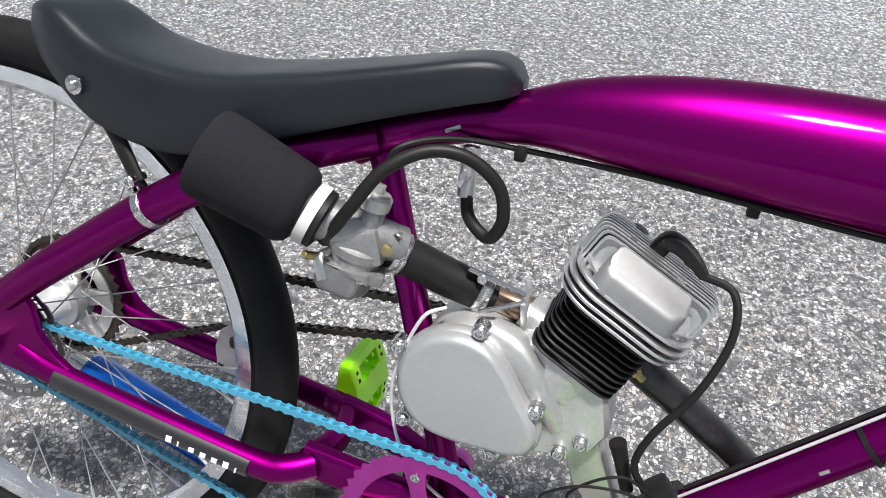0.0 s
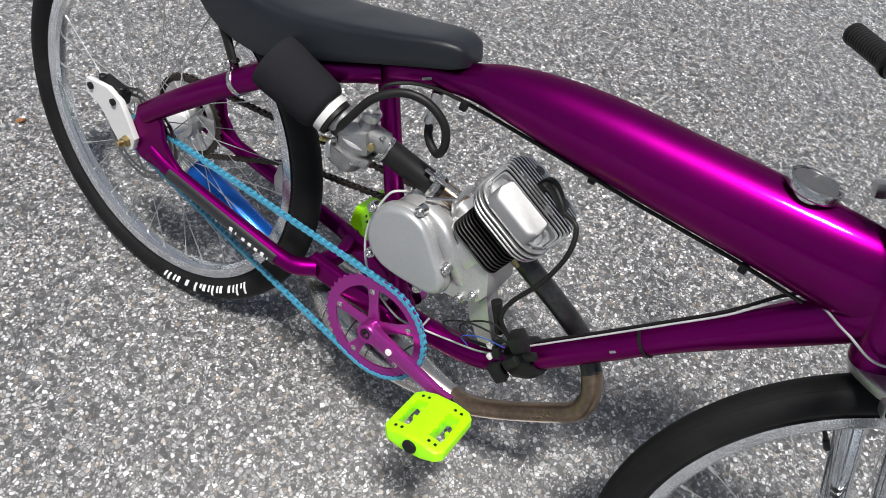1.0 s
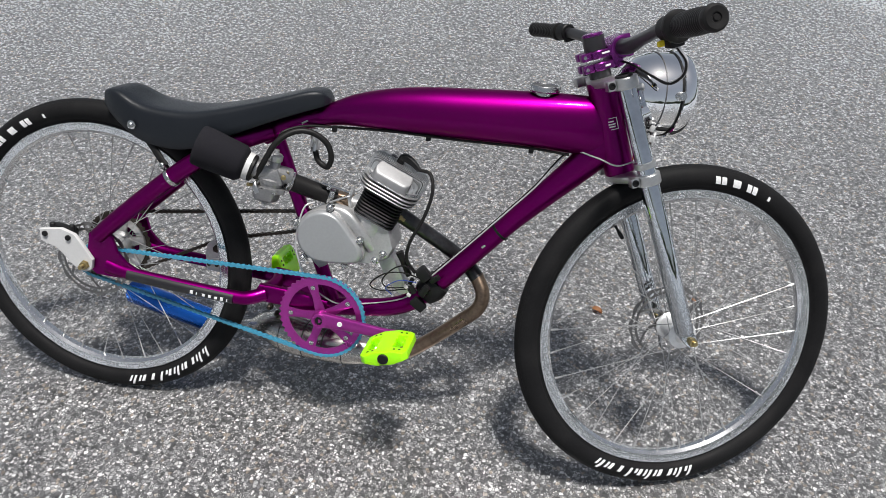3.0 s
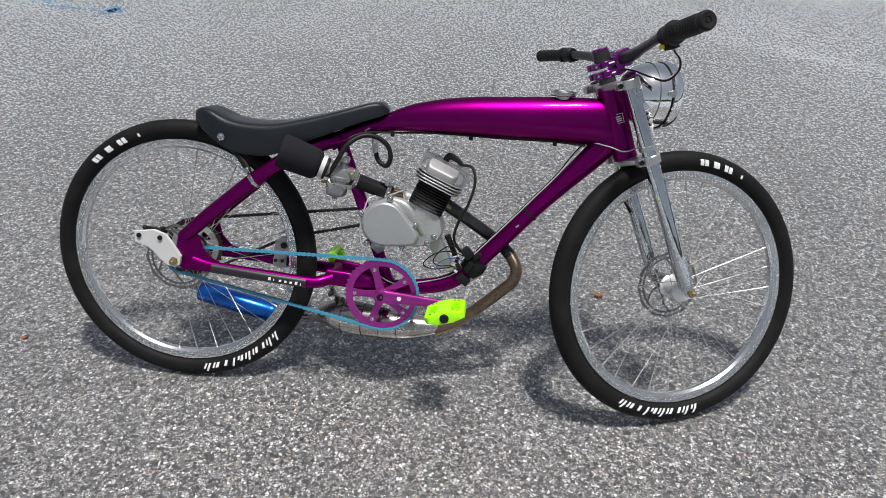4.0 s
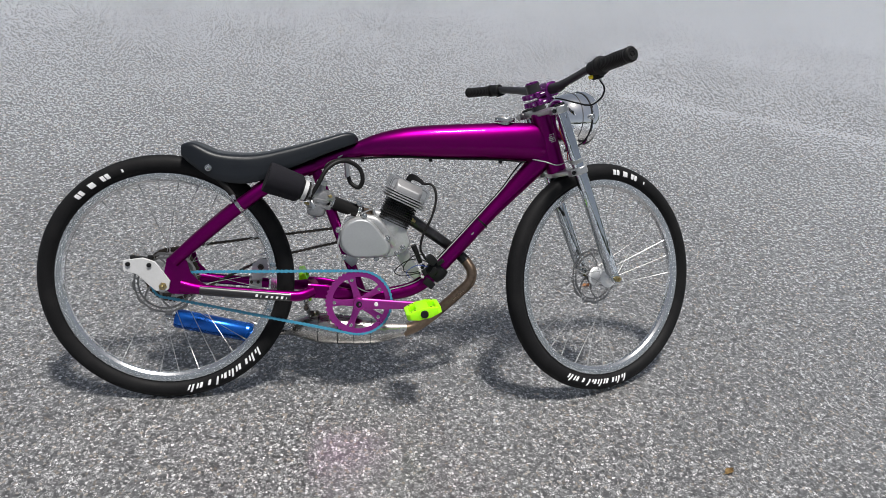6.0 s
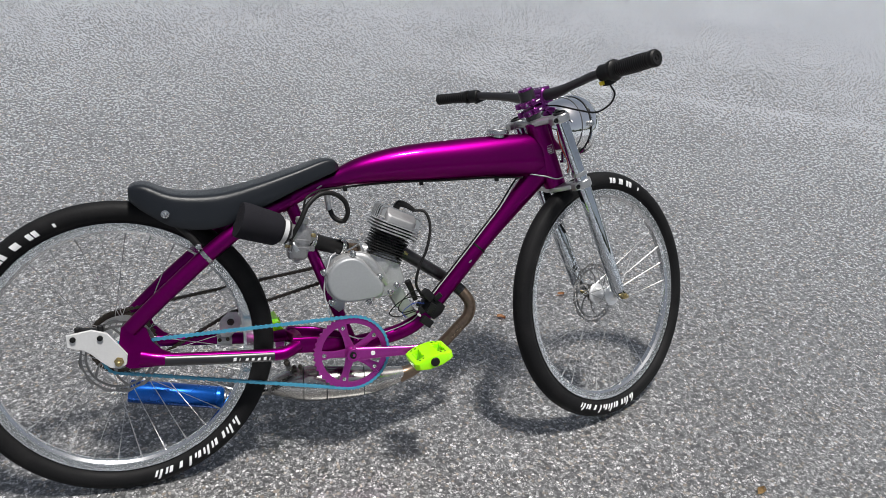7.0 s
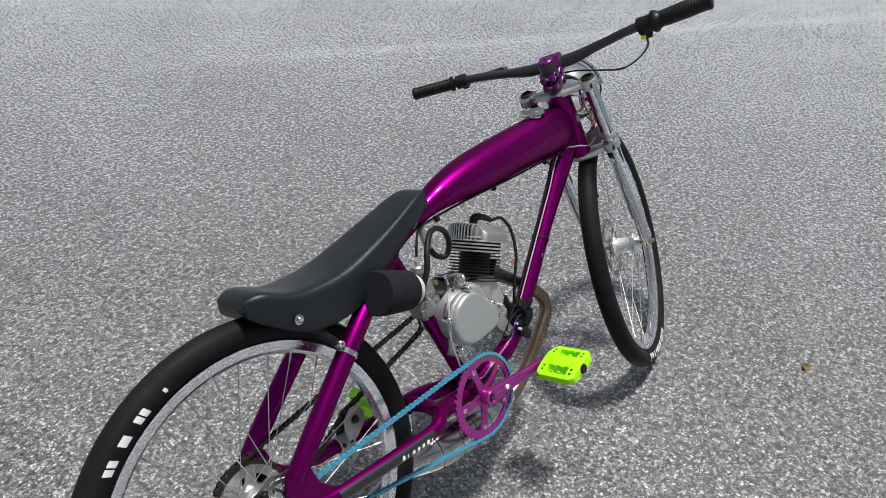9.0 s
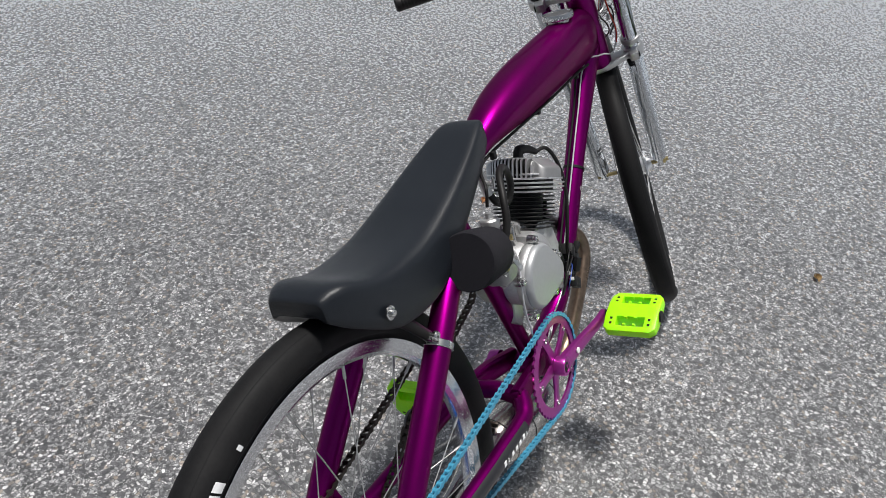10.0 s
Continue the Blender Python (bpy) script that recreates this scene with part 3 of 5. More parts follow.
seat = part("seat", st, VINYL, bike, "black vinyl banana seat", 60)
for s in (-1, 1):
    bt = B()
    lathe(bt, (0.131, s * 0.0735, 0.700), (0, s, 0), [(0.0095, 0), (0.0095, 0.002), (0.0055, 0.0025), (0.0055, 0.006), (0.004, 0.0075), (0, 0.0075)], 20)
    part("bolt", bt, STEEL, seat, "bright steel bolt and washer")
    bt = B()
    tube(bt, [(0.135, s * 0.060, 0.690), (0.165, s * 0.062, 0.662), (0.200, s * 0.068, 0.616)], [(0.006, 0.009), (0.006, 0.009), (0.005, 0.008)], 14, 4)
    part("strut", bt, HOSE, seat, "black seat strut")
    bt = B()
    lathe(bt, (0.214, s * 0.0680, 0.5915), (0.78, s * -0.05, 0.62), [(0.0190, -0.0052), (0.0210, -0.0052), (0.0217, -0.0044), (0.0217, 0.0044), (0.0210, 0.0052), (0.0190, 0.0052)], 32)
    for d in (-0.005, 0.005):
        block(bt, (0.1985 + d * 0.6, s * 0.069, 0.6150 + d * 0.45), (0.003, 0.014, 0.016), (0, -37, 0), 0.001)
    band = part("clamp", bt, STEEL, bike, "bright steel band clamp on the seatstay")
    bt = B()
    lathe(bt, (0.1985, s * 0.060, 0.6185), (0, s, 0), [(0.0045, -0.002), (0.0045, 0.018), (0.0075, 0.018), (0.0075, 0.022), (0.0062, 0.0235), (0.003, 0.0235), (0.003, 0.021), (0, 0.021)], 12)
    part("bolt", bt, STEEL, band)

# ---- rear brake mount
# flat white stands in for the sky reflected in bare aluminium
pl = B()
slab(pl, [(-0.106, 0.438), (-0.052, 0.445), (-0.020, 0.434), (0.0, 0.407), (0.020, 0.377), (0.016, 0.354), (0.0, 0.345), (-0.020, 0.350), (-0.040, 0.368), (-0.056, 0.386), (-0.072, 0.399), (-0.088, 0.403), (-0.106, 0.410)], -0.080, -0.091, 0.002)
mount = part("brake_mount", pl, PLAIN_WHITE, bike, "brake caliper plate, white in place of reflected sky")
for x, z in ((-0.092, 0.428), (-0.035, 0.425)):
    bt = B()
    lathe(bt, (x, -0.090, z), (0, -1, 0), [(0.0065, 0), (0.0065, 0.005), (0.0045, 0.006), (0, 0.006)], 14)
    part("bolt", bt, BLACK_PLASTIC, mount)
cal = B()
block(cal, (-0.058, -0.068, 0.430), (0.058, 0.022, 0.030), (0, 8, 0), 0.006)
caliper = part("brake_caliper", cal, BLACK_PLASTIC, bike)
for x, z in ((-0.082, 0.443), (-0.034, 0.443)):
    bt = B()
    lathe(bt, (x, -0.075, z - 0.006), (0, 0, 1), [(0.007, 0), (0.007, 0.012), (0.005, 0.014), (0, 0.014)], 12)
    part("bolt", bt, BLACK_PLASTIC, caliper)
ax = B()
rod(ax, (0, -0.112, 0.363), (0, 0.112, 0.363), 0.0055)
lathe(ax, (0, -0.090, 0.363), (0, -1, 0), [(0.0115, 0), (0.0115, 0.002), (0.0095, 0.002), (0.0095, 0.010), (0.0055, 0.011)], 6)
lathe(ax, (0, 0.080, 0.363), (0, 1, 0), [(0.0115, 0), (0.0115, 0.002), (0.0095, 0.002), (0.0095, 0.010), (0.0055, 0.011)], 6)
part("rear_axle", ax, BRASS, bike, "dull brass axle and nuts")

# ---- crankset, pedals and pedal chain
RING_Y = -0.056
cr = B()
n = 88
teeth = [((0.0985 + (0.0035 if k % 2 else -0.002)) * math.cos(2 * math.pi * k / n) + BB[0], (0.0985 + (0.0035 if k % 2 else -0.002)) * math.sin(2 * math.pi * k / n) + BB[1]) for k in range(n)]
ring_plate(cr, teeth, circle_pts(BB[0], BB[1], 0.080, n), RING_Y - 0.002, RING_Y + 0.002)
for k in range(5):
    a = radians(72 * k + 35)
    d = Vector((math.cos(a), 0, math.sin(a)))
    c = Vector((BB[0], RING_Y, BB[1]))
    tube(cr, [tuple(c + d * 0.008), tuple(c + d * 0.05), tuple(c + d * 0.08)], [(0.0035, 0.013), (0.0028, 0.009), (0.002, 0.013)], 10, 3, power=4)
crank = part("crankset", cr, PURPLE_ANO, bike, "purple anodised chainring and crank arms")
for k in range(5):
    a = radians(72 * k + 35)
    bt = B()
    lathe(bt, (BB[0] + 0.073 * math.cos(a), RING_Y - 0.002, BB[1] + 0.073 * math.sin(a)), (0, -1, 0), [(0.0055, 0), (0.0055, 0.002), (0.003, 0.0022), (0.003, 0.001), (0, 0.001)], 12)
    part("ring_bolt", bt, STEEL, crank)
PED = (0.737, 0.299)
for s in (-1, 1):
    end = PED if s < 0 else (2 * BB[0] - PED[0], 2 * BB[1] - PED[1])
    arm = B()
    tube(arm, [(BB[0], s * 0.070, BB[1]), (BB[0] + 0.3 * (end[0] - BB[0]), s * 0.076, BB[1]), (BB[0] + 0.8 * (end[0] - BB[0]), s * 0.090, 0.3 * BB[1] + 0.7 * end[1]), (end[0], s * 0.094, end[1])], [(0.010, 0.019), (0.008, 0.0155), (0.007, 0.012), (0.007, 0.0135)], 16, 5, power=3.2)
    lathe(arm, (BB[0], s * 0.060, BB[1]), (0, s, 0), [(0.019, 0), (0.019, 0.018), (0.017, 0.021), (0.012, 0.021), (0.012, 0.017), (0, 0.017)], 24)
    arm_ob = part("crank_arm", arm, PURPLE_ANO, crank)
    bt = B()
    lathe(bt, (BB[0], s * 0.076, BB[1]), (0, s, 0), [(0.0095, 0), (0.0095, 0.004), (0.005, 0.005), (0.004, 0.003), (0, 0.003)], 12)
    part("crank_bolt", bt, BLACK_PLASTIC, crank)
    # platform pedal: one moulded body, thick along the axle, with two open windows and cut corners
    pd = B()
    xs, ys = (-0.051, -0.0385, -0.0180, 0.0180, 0.0385, 0.051), (-0.052, -0.042, -0.028, 0.028, 0.042, 0.052)
    tall = {0.051: 0.0085, 0.0385: 0.0112, 0.0180: 0.0150}
    grid = [[[pd.verts.new((x * (0.80 if abs(y) > 0.05 and abs(x) > 0.02 else 1), y, w * tall[abs(x)])) for w in (-1, 1)] for y in ys] for x in xs]
    solid = {(i, j) for i in range(5) for j in range(5)} - {(1, 2), (3, 2)}
    for i, j in solid:
        corners = [grid[i][j], grid[i + 1][j], grid[i + 1][j + 1], grid[i][j + 1]]
        pd.faces.new([c[1] for c in corners])
        pd.faces.new([c[0] for c in corners[::-1]])
        for k, (di, dj) in enumerate(((0, -1), (1, 0), (0, 1), (-1, 0))):
            if (i + di, j + dj) not in solid:
                p, q = corners[k], corners[(k + 1) % 4]
                pd.faces.new((p[0], q[0], q[1], p[1]))
    pd.normal_update()
    bmesh.ops.bevel(pd, geom=[e for e in pd.edges if e.is_manifold and e.calc_face_angle() > 0.7], offset=0.0024, segments=2, profile=0.6, affect="EDGES")
    ped = part("pedal", pd, GREEN, bike, "neon green plastic platform pedal")
    ped.matrix_local = pose(end[0] + (0 if s < 0 else 0.016), s * (0.158 if s < 0 else 0.152), end[1] + (0.004 if s < 0 else 0.012), 0, -14 if s < 0 else 76, 0)
    # black plates on the surface paint in the shade of small pockets
    for u in (-1, 1):
        for w in (-1, 1):
            for t in (-0.0380, 0.0380):
                for x in (0.0235, 0.0345):
                    hl = B()
                    block(hl, (u * x, t, w * (0.0151 - (x - 0.018) * 0.185)), (0.0048, 0.0050, 0.0010), (0, u * w * 10.5, 0), 0.0003)
                    part("pocket_shade", hl, BLACK_PLASTIC, ped)
    for u in (-1, 1):
        for t in (-0.0100, 0.0100):
            for x, out in ((-0.0370 if u < 0 else 0.0195, 0.0045), (-0.0195 if u < 0 else 0.0370, 0.0045)):
                rb = B()
                block(rb, (x, t, 0.0105 if abs(x) > 0.03 else 0.0125), (out, 0.0060, 0.0080), (0, 0, 0), 0.0012)
                part("tooth", rb, GREEN, ped)
    bt = B()
    rod(bt, (0, -s * 0.064, 0), (0, -s * 0.050, 0), 0.008, 16)
    part("axle", bt, BLACK_PLASTIC, ped)
    bt = B()
    rod(bt, (0, s * 0.048, 0), (0, s * 0.0560, 0), 0.0115, 16)
    part("end_cap", bt, BLACK_PLASTIC, ped)


def chain(pts, y, pitch, name, mat, label, thick):
    """A roller chain round a closed line of (x, z) points: rollers in one mesh, plates as pieces."""
    dense, total = [], 0.0
    for a, b in zip(pts, pts[1:] + pts[:1]):
        k = max(1, int(math.dist(a, b) / 0.001))
        dense += [(a[0] + (b[0] - a[0]) * i / k, a[1] + (b[1] - a[1]) * i / k) for i in range(k)]
    dist = [0.0]
    for a, b in zip(dense, dense[1:] + dense[:1]):
        dist.append(dist[-1] + math.dist(a, b))
    count = int(dist[-1] / pitch) // 2 * 2
    step = dist[-1] / count
    joints, j = [], 0
    for i in range(count):
        while dist[j + 1] < i * step:
            j += 1
        joints.append(dense[j])
    rollers = B()
    for x, z in joints:
        lathe(rollers, (x, y - thick, z), (0, 1, 0), [(0, 0), (0.0022, 0), (0.0022, thick * 0.4), (0.0038, thick * 0.4), (0.0038, thick * 1.6), (0.0022, thick * 1.6), (0.0022, 2 * thick), (0, 2 * thick)], 8)
    body = part(name, rollers, mat, bike, label)
    meshes = []
    for kind in (0.72, 0.92):
        pl = B()
        h = pitch / 2
        line = [(-h - 0.0042, 0.0), (-h - 0.003, 0.0035), (-h, 0.0043), (-h * 0.4, 0.0030), (0, 0.0026), (h * 0.4, 0.0030), (h, 0.0043), (h + 0.003, 0.0035), (h + 0.0042, 0)]
        line = line + [(a, -b) for a, b in line[-2:0:-1]]
        for s in (-1, 1):
            slab(pl, line, s * thick * kind - 0.0006, s * thick * kind + 0.0006, 0)
        me = bpy.data.meshes.new("link")
        bmesh.ops.recalc_face_normals(pl, faces=pl.faces)
        pl.to_mesh(me)
        pl.free()
        me.materials.append(mat)
        meshes.append(me)
    for i in range(count):
        a, b = joints[i], joints[(i + 1) % count]
        ob = new("link", meshes[i % 2])
        ob.parent = body
        ob.matrix_local = pose((a[0] + b[0]) / 2, y, (a[1] + b[1]) / 2, 0, -math.degrees(math.atan2(b[1] - a[1], b[0] - a[0])), 0)
    return body


def belt(c1, r1, c2, r2, via=None):
    """The closed line of a chain round two sprockets, c1 behind c2; via: a roller's top that lifts the lower run."""
    d = math.dist(c1, c2)
    base = math.atan2(c2[1] - c1[1], c2[0] - c1[0])
    off = math.acos((r1 - r2) / d)
    top, low = base + off, base - off
    first = low
    if via:
        first = math.atan2(via[1] - c1[1], via[0] - c1[0]) - math.acos(r1 / math.dist(c1, via))
    pts = []
    for k in range(25):
        a = top + (first + 2 * math.pi - top) * k / 24
        pts.append((c1[0] + r1 * math.cos(a), c1[1] + r1 * math.sin(a)))
    p, q = pts[-1], (c2[0] + r2 * math.cos(low), c2[1] + r2 * math.sin(low))
    if via:
        pts.append(via)
    else:
        pts += [(p[0] + (q[0] - p[0]) * k / 20, p[1] + (q[1] - p[1]) * k / 20) for k in range(1, 20)]
    for k in range(25):
        a = low + (top - low) * k / 24
        pts.append((c2[0] + r2 * math.cos(a), c2[1] + r2 * math.sin(a)))
    return pts


chain(belt((0, 0.360), 0.037, BB, 0.098), RING_Y, 0.0127, "pedal_chain", BLUE_CHAIN, "blue painted pedal chain", 0.0042)
cog = B()
n = 36
ring_plate(cog, [((0.036 + (0.003 if k % 2 else -0.002)) * math.cos(2 * math.pi * k / n), 0.360 + (0.036 + (0.003 if k % 2 else -0.002)) * math.sin(2 * math.pi * k / n)) for k in range(n)], circle_pts(0, 0.360, 0.018, n), RING_Y - 0.001, RING_Y + 0.001)
part("rear_cog", cog, DARK_STEEL, bike)

# ---- engine: crankcase, clutch cover, cylinder, head
eng = B()
hull = circle_pts(0.563, 0.499, 0.058, 20, 60, 265) + [(0.60, 0.442), (0.635, 0.432), (0.672, 0.440), (0.700, 0.455), (0.712, 0.480), (0.700, 0.520), (0.690, 0.545), (0.640, 0.565)]
slab(eng, hull, -0.040, 0.045, 0.008)
lathe(eng, (0.654, 0, 0.528), (0.407, 0, 0.914), [(0, -0.02), (0.045, -0.02), (0.045, 0.02), (0, 0.02)], 24)
slab(eng, [(0.66, 0.46), (0.70, 0.47), (0.735, 0.40), (0.75, 0.372), (0.725, 0.362), (0.69, 0.40)], -0.018, 0.018, 0.005)
slab(eng, [(0.525, 0.47), (0.56, 0.465), (0.552, 0.41), (0.535, 0.40), (0.515, 0.42)], -0.018, 0.018, 0.005)
tube(eng, [(0.602, 0.014, 0.562), (0.625, 0.010, 0.553), (0.655, 0.004, 0.535)], [(0.022, 0.015), (0.028, 0.020), (0.036, 0.028)], 24, 4, power=3)
tube(eng, [(0.575, -0.034, 0.556), (0.606, -0.038, 0.545), (0.640, -0.036, 0.505), (0.662, -0.030, 0.470)], [(0.016, 0.010), (0.018, 0.014), (0.018, 0.014), (0.012, 0.010)], 16, 4, power=3)
engine = part("engine", eng, CAST, bike, "small silver two-stroke engine with black finned cylinder", 40)
COVER = [(0.4985, 0.498), (0.504, 0.522), (0.520, 0.543), (0.543, 0.555), (0.566, 0.557), (0.588, 0.549), (0.607, 0.530), (0.624, 0.508), (0.640, 0.488), (0.647, 0.470), (0.643, 0.453), (0.628, 0.444), (0.600, 0.441), (0.565, 0.439), (0.535, 0.443), (0.513, 0.458), (0.502, 0.477)]


def scaled(line, k, cx=0.573, cz=0.498):
    return [(cx + (x - cx) * k, cz + (z - cz) * k) for x, z in line]


ring = [tuple(p) for p in spline(COVER + COVER[:1], 4)][:-1]
cv = B()
slab(cv, scaled(ring, 1.04), -0.046, -0.062, 0.004)
part("clutch_housing", cv, CAST, engine, "", 40)
cv = B()
for k, y in ((1.0, -0.058), (1.0, -0.064), (0.985, -0.068), (0.95, -0.0720), (0.90, -0.0742), (0.86, -0.0745)):
    for x, z in scaled(ring, k):
        cv.verts.new((x, y, z))
cv.verts.ensure_lookup_table()
n = len(ring)
for r in range(5):
    for k in range(n):
        cv.faces.new((cv.verts[r * n + k], cv.verts[r * n + (k + 1) % n], cv.verts[(r + 1) * n + (k + 1) % n], cv.verts[(r + 1) * n + k]))
cv.faces.new([cv.verts[5 * n + k] for k in range(n)])
part("clutch_cover", cv, COVER_GREY, engine, "plain matt silver clutch cover", 50)
for x, y, z in ((0.495, -0.050, 0.522), (0.571, -0.050, 0.564), (0.639, -0.050, 0.498), (0.512, -0.050, 0.441), (0.607, -0.050, 0.435), (0.688, -0.030, 0.466), (0.670, -0.030, 0.448)):
    bt = B()
    lathe(bt, (x, y, z), (0, -1, 0), [(0.0085, 0), (0.0085, 0.012), (0.0068, 0.0125), (0.0068, 0.0170), (0.0055, 0.0185), (0.0035, 0.0185), (0.0035, 0.0165), (0, 0.0165)], 14)
    part("cover_bolt", bt, STEEL, engine)

CYL = Matrix.Translation((0.659, 0, 0.538)) @ Matrix.Rotation(radians(24), 4, "Y")


def rounded_plate(bm, hx, hy, r, z0, z1, seg=7):
    pts = []
    for cx, cy, a0 in ((hx - r, hy - r, 0), (-hx + r, hy - r, 90), (-hx + r, -hy + r, 180), (hx - r, -hy + r, 270)):
        pts += [(cx + r * math.cos(radians(a0 + 90 * k / seg)), cy + r * math.sin(radians(a0 + 90 * k / seg))) for k in range(seg + 1)]
    e = min(0.0006, (z1 - z0) * 0.3)
    rings = []
    for z, d in ((z0, 1 - e / hx), (z0 + e, 1), (z1 - e, 1), (z1, 1 - e / hx)):
        rings.append([bm.verts.new((x * d, y * d, z)) for x, y in pts])
    n = len(pts)
    for a, b in zip(rings, rings[1:]):
        for k in range(n):
            bm.faces.new((a[k], a[(k + 1) % n], b[(k + 1) % n], b[k]))
    bm.faces.new(rings[0][::-1])
    bm.faces.new(rings[-1])
    return bm


cy = B()
lathe(cy, (0, 0, 0), (0, 0, 1), [(0, 0), (0.036, 0), (0.036, 0.07), (0, 0.07)], 28)
part("cylinder", cy, BLACK_METAL, engine, "black finned cylinder", shift=CYL)
for k in range(9):
    fn = B()
    rounded_plate(fn, 0.048, 0.049, 0.020, 0.002 + 0.0072 * k, 0.0045 + 0.0072 * k)
    part("fin", fn, BLACK_METAL, engine, shift=CYL)
# head body in black: the shade between the fins is put into its colour
hd = B()
rounded_plate(hd, 0.048, 0.048, 0.024, 0.067, 0.1100)
head = part("cylinder_head", hd, BLACK_METAL, engine, "cylinder head body, black for the shade between its fins", shift=CYL)
for k, size in enumerate((0.0640, 0.0660, 0.0665, 0.0640, 0.0590)):
    fn = B()
    rounded_plate(fn, size, size + 0.001, size * 0.55, 0.0695 + 0.0078 * k, 0.0729 + 0.0078 * k)
    part("fin", fn, POLISHED, engine, shift=CYL)
dm = B()
rings = []
for hx, y0, z, tilt in ((0.048, -0.0650, 0.094, 0), (0.0475, -0.0640, 0.1100, 0.48), (0.0455, -0.0620, 0.1140, 0.62), (0.0430, -0.0595, 0.1160, 0.66)):
    y1 = -0.0360
    r = min(0.014, (y1 - y0) * 0.7)
    ring = []
    for cx, cy, a0 in ((hx - 0.003, y1 - 0.003, 0), (-hx + 0.003, y1 - 0.003, 90), (-hx + r, y0 + r, 180), (hx - r, y0 + r, 270)):
        rr = r if a0 >= 180 else 0.003
        ring += [dm.verts.new((-0.003 + cx * 0.86 + rr * math.cos(radians(a0 + 90 * k / 6)), cy + rr * math.sin(radians(a0 + 90 * k / 6)), z + tilt * (cy + rr * math.sin(radians(a0 + 90 * k / 6)) - y0))) for k in range(7)]
    rings.append(ring)
for p, q in zip(rings, rings[1:]):
    for k in range(len(p)):
        dm.faces.new((p[k], p[(k + 1) % len(p)], q[(k + 1) % len(p)], q[k]))
dm.faces.new(rings[-1])
part("head_dome", dm, SATIN_ALLOY, engine, "smooth satin pad of the cylinder head", 30, shift=CYL)
# fin sides are black to paint in gap shade; only the edge keeps the alloy
for k in range(13):
    y = -0.0330 + 0.0076 * k
    ln = 0.97 * math.sqrt(0.0690**2 - y * y)
    tall = 0.1335 - 0.014 * (abs(y) / 0.063) ** 3
    line = [(-ln, 0.096), (ln, 0.096), (ln, tall - 0.010), (0.985 * ln, tall - 0.005), (0.95 * ln, tall - 0.002), (0.88 * ln, tall - 0.0006), (0.70 * ln, tall)]
    line += [(-x, z) for x, z in line[:1:-1]]
    fn = B()
    slab(fn, [(x * 0.975, z if z < 0.1 else z - 0.0012) for x, z in line], y - 0.0013, y + 0.0013, 0.0004)
    fin = part("fin", fn, BLACK_METAL if k else SATIN_ALLOY, engine, "head fin, sides blackened for gap shade, edge left bright", shift=CYL)
    fn = B()
    arch = line[1:] + line[:1]
    slab(fn, arch + [(x * 0.965, z if z < 0.1 else z - 0.0018) for x, z in arch[::-1]], y - 0.0016, y + 0.0016, 0)
    part("fin_edge", fn, POLISHED, fin, shift=CYL)
for k in range(3):
    y = -0.0406 - 0.0076 * k
    ln = 0.97 * math.sqrt(0.0690**2 - y * y)
    tall = 0.1330 - 0.75 * (abs(y) - 0.036)
    for x1, s in ((-0.0435, -1), (0.0375, 1)):
        if ln - abs(x1) > 0.006:
            fn = B()
            slab(fn, [(s * ln, 0.096), (x1, 0.096), (x1, tall - 0.003), (s * (abs(x1) + 0.4 * (ln - abs(x1))), tall - 0.003), (s * 0.97 * ln, tall - 0.007), (s * ln, tall - 0.012)], y - 0.0015, y + 0.0015, 0.0005)
            part("fin", fn, POLISHED, engine, shift=CYL)
# black floor that paints in the shade at the bottom of the fin gaps
core = B()
lathe(core, (0, 0, 0), (0, 0, 1), [(0, 0.098), (0.054, 0.098), (0.054, 0.102), (0.048, 0.106), (0.030, 0.108), (0, 0.1085)], 40)
cut = bmesh.ops.bisect_plane(core, geom=core.verts[:] + core.edges[:] + core.faces[:], plane_co=(0, -0.031, 0), plane_no=(0, -1, 0), clear_outer=True)
bmesh.ops.contextual_create(core, geom=[e for e in cut["geom_cut"] if isinstance(e, bmesh.types.BMEdge)])
part("head_core", core, BLACK_METAL, engine, "black floor painting in the shade between the head fins", shift=CYL)
# solid dark stubs stand for the shade in four uncut bolt pockets
for x, y in ((-0.034, -0.010), (-0.028, 0.032), (0.022, -0.014), (0.030, 0.030)):
    nt = B()
    lathe(nt, (x, y, 0.112), (0, 0, 1), [(0.0088, 0), (0.0088, 0.0200), (0.008, 0.0210), (0.004, 0.0210), (0.004, 0.0215), (0, 0.0215)], 6)
    part("nut_pocket_shade", nt, BOWL_GREY, engine, "dark grey stub for the shade of a head bolt pocket", shift=CYL)
pg = B()
lathe(pg, (-0.008, 0.006, 0.095), (0, 0, 1), [(0.009, 0), (0.009, 0.012), (0.006, 0.013), (0.006, 0.040), (0, 0.04)], 6)
part("spark_plug", pg, STEEL, engine, shift=CYL)
pg = B()
tube(pg, [(-0.008, 0.006, 0.124), (-0.008, 0.006, 0.142), (-0.004, 0.004, 0.149), (0.008, 0.0, 0.151), (0.024, -0.006, 0.149), (0.036, -0.010, 0.145)], [0.0082, 0.0088, 0.0092, 0.0082, 0.0066, 0.005], 12, 5, power=3)
part("plug_boot", pg, BLACK_PLASTIC, engine, "black spark plug boot", shift=CYL)
wr = B()
b0 = CYL @ Vector((0.034, -0.010, 0.1455))
tube(wr, [tuple(b0), (0.778, -0.020, 0.652), (0.787, -0.034, 0.616), (0.774, -0.046, 0.562), (0.748, -0.048, 0.505), (0.742, -0.042, 0.462), (0.760, -0.030, 0.428)], 0.0038, 10, 8)
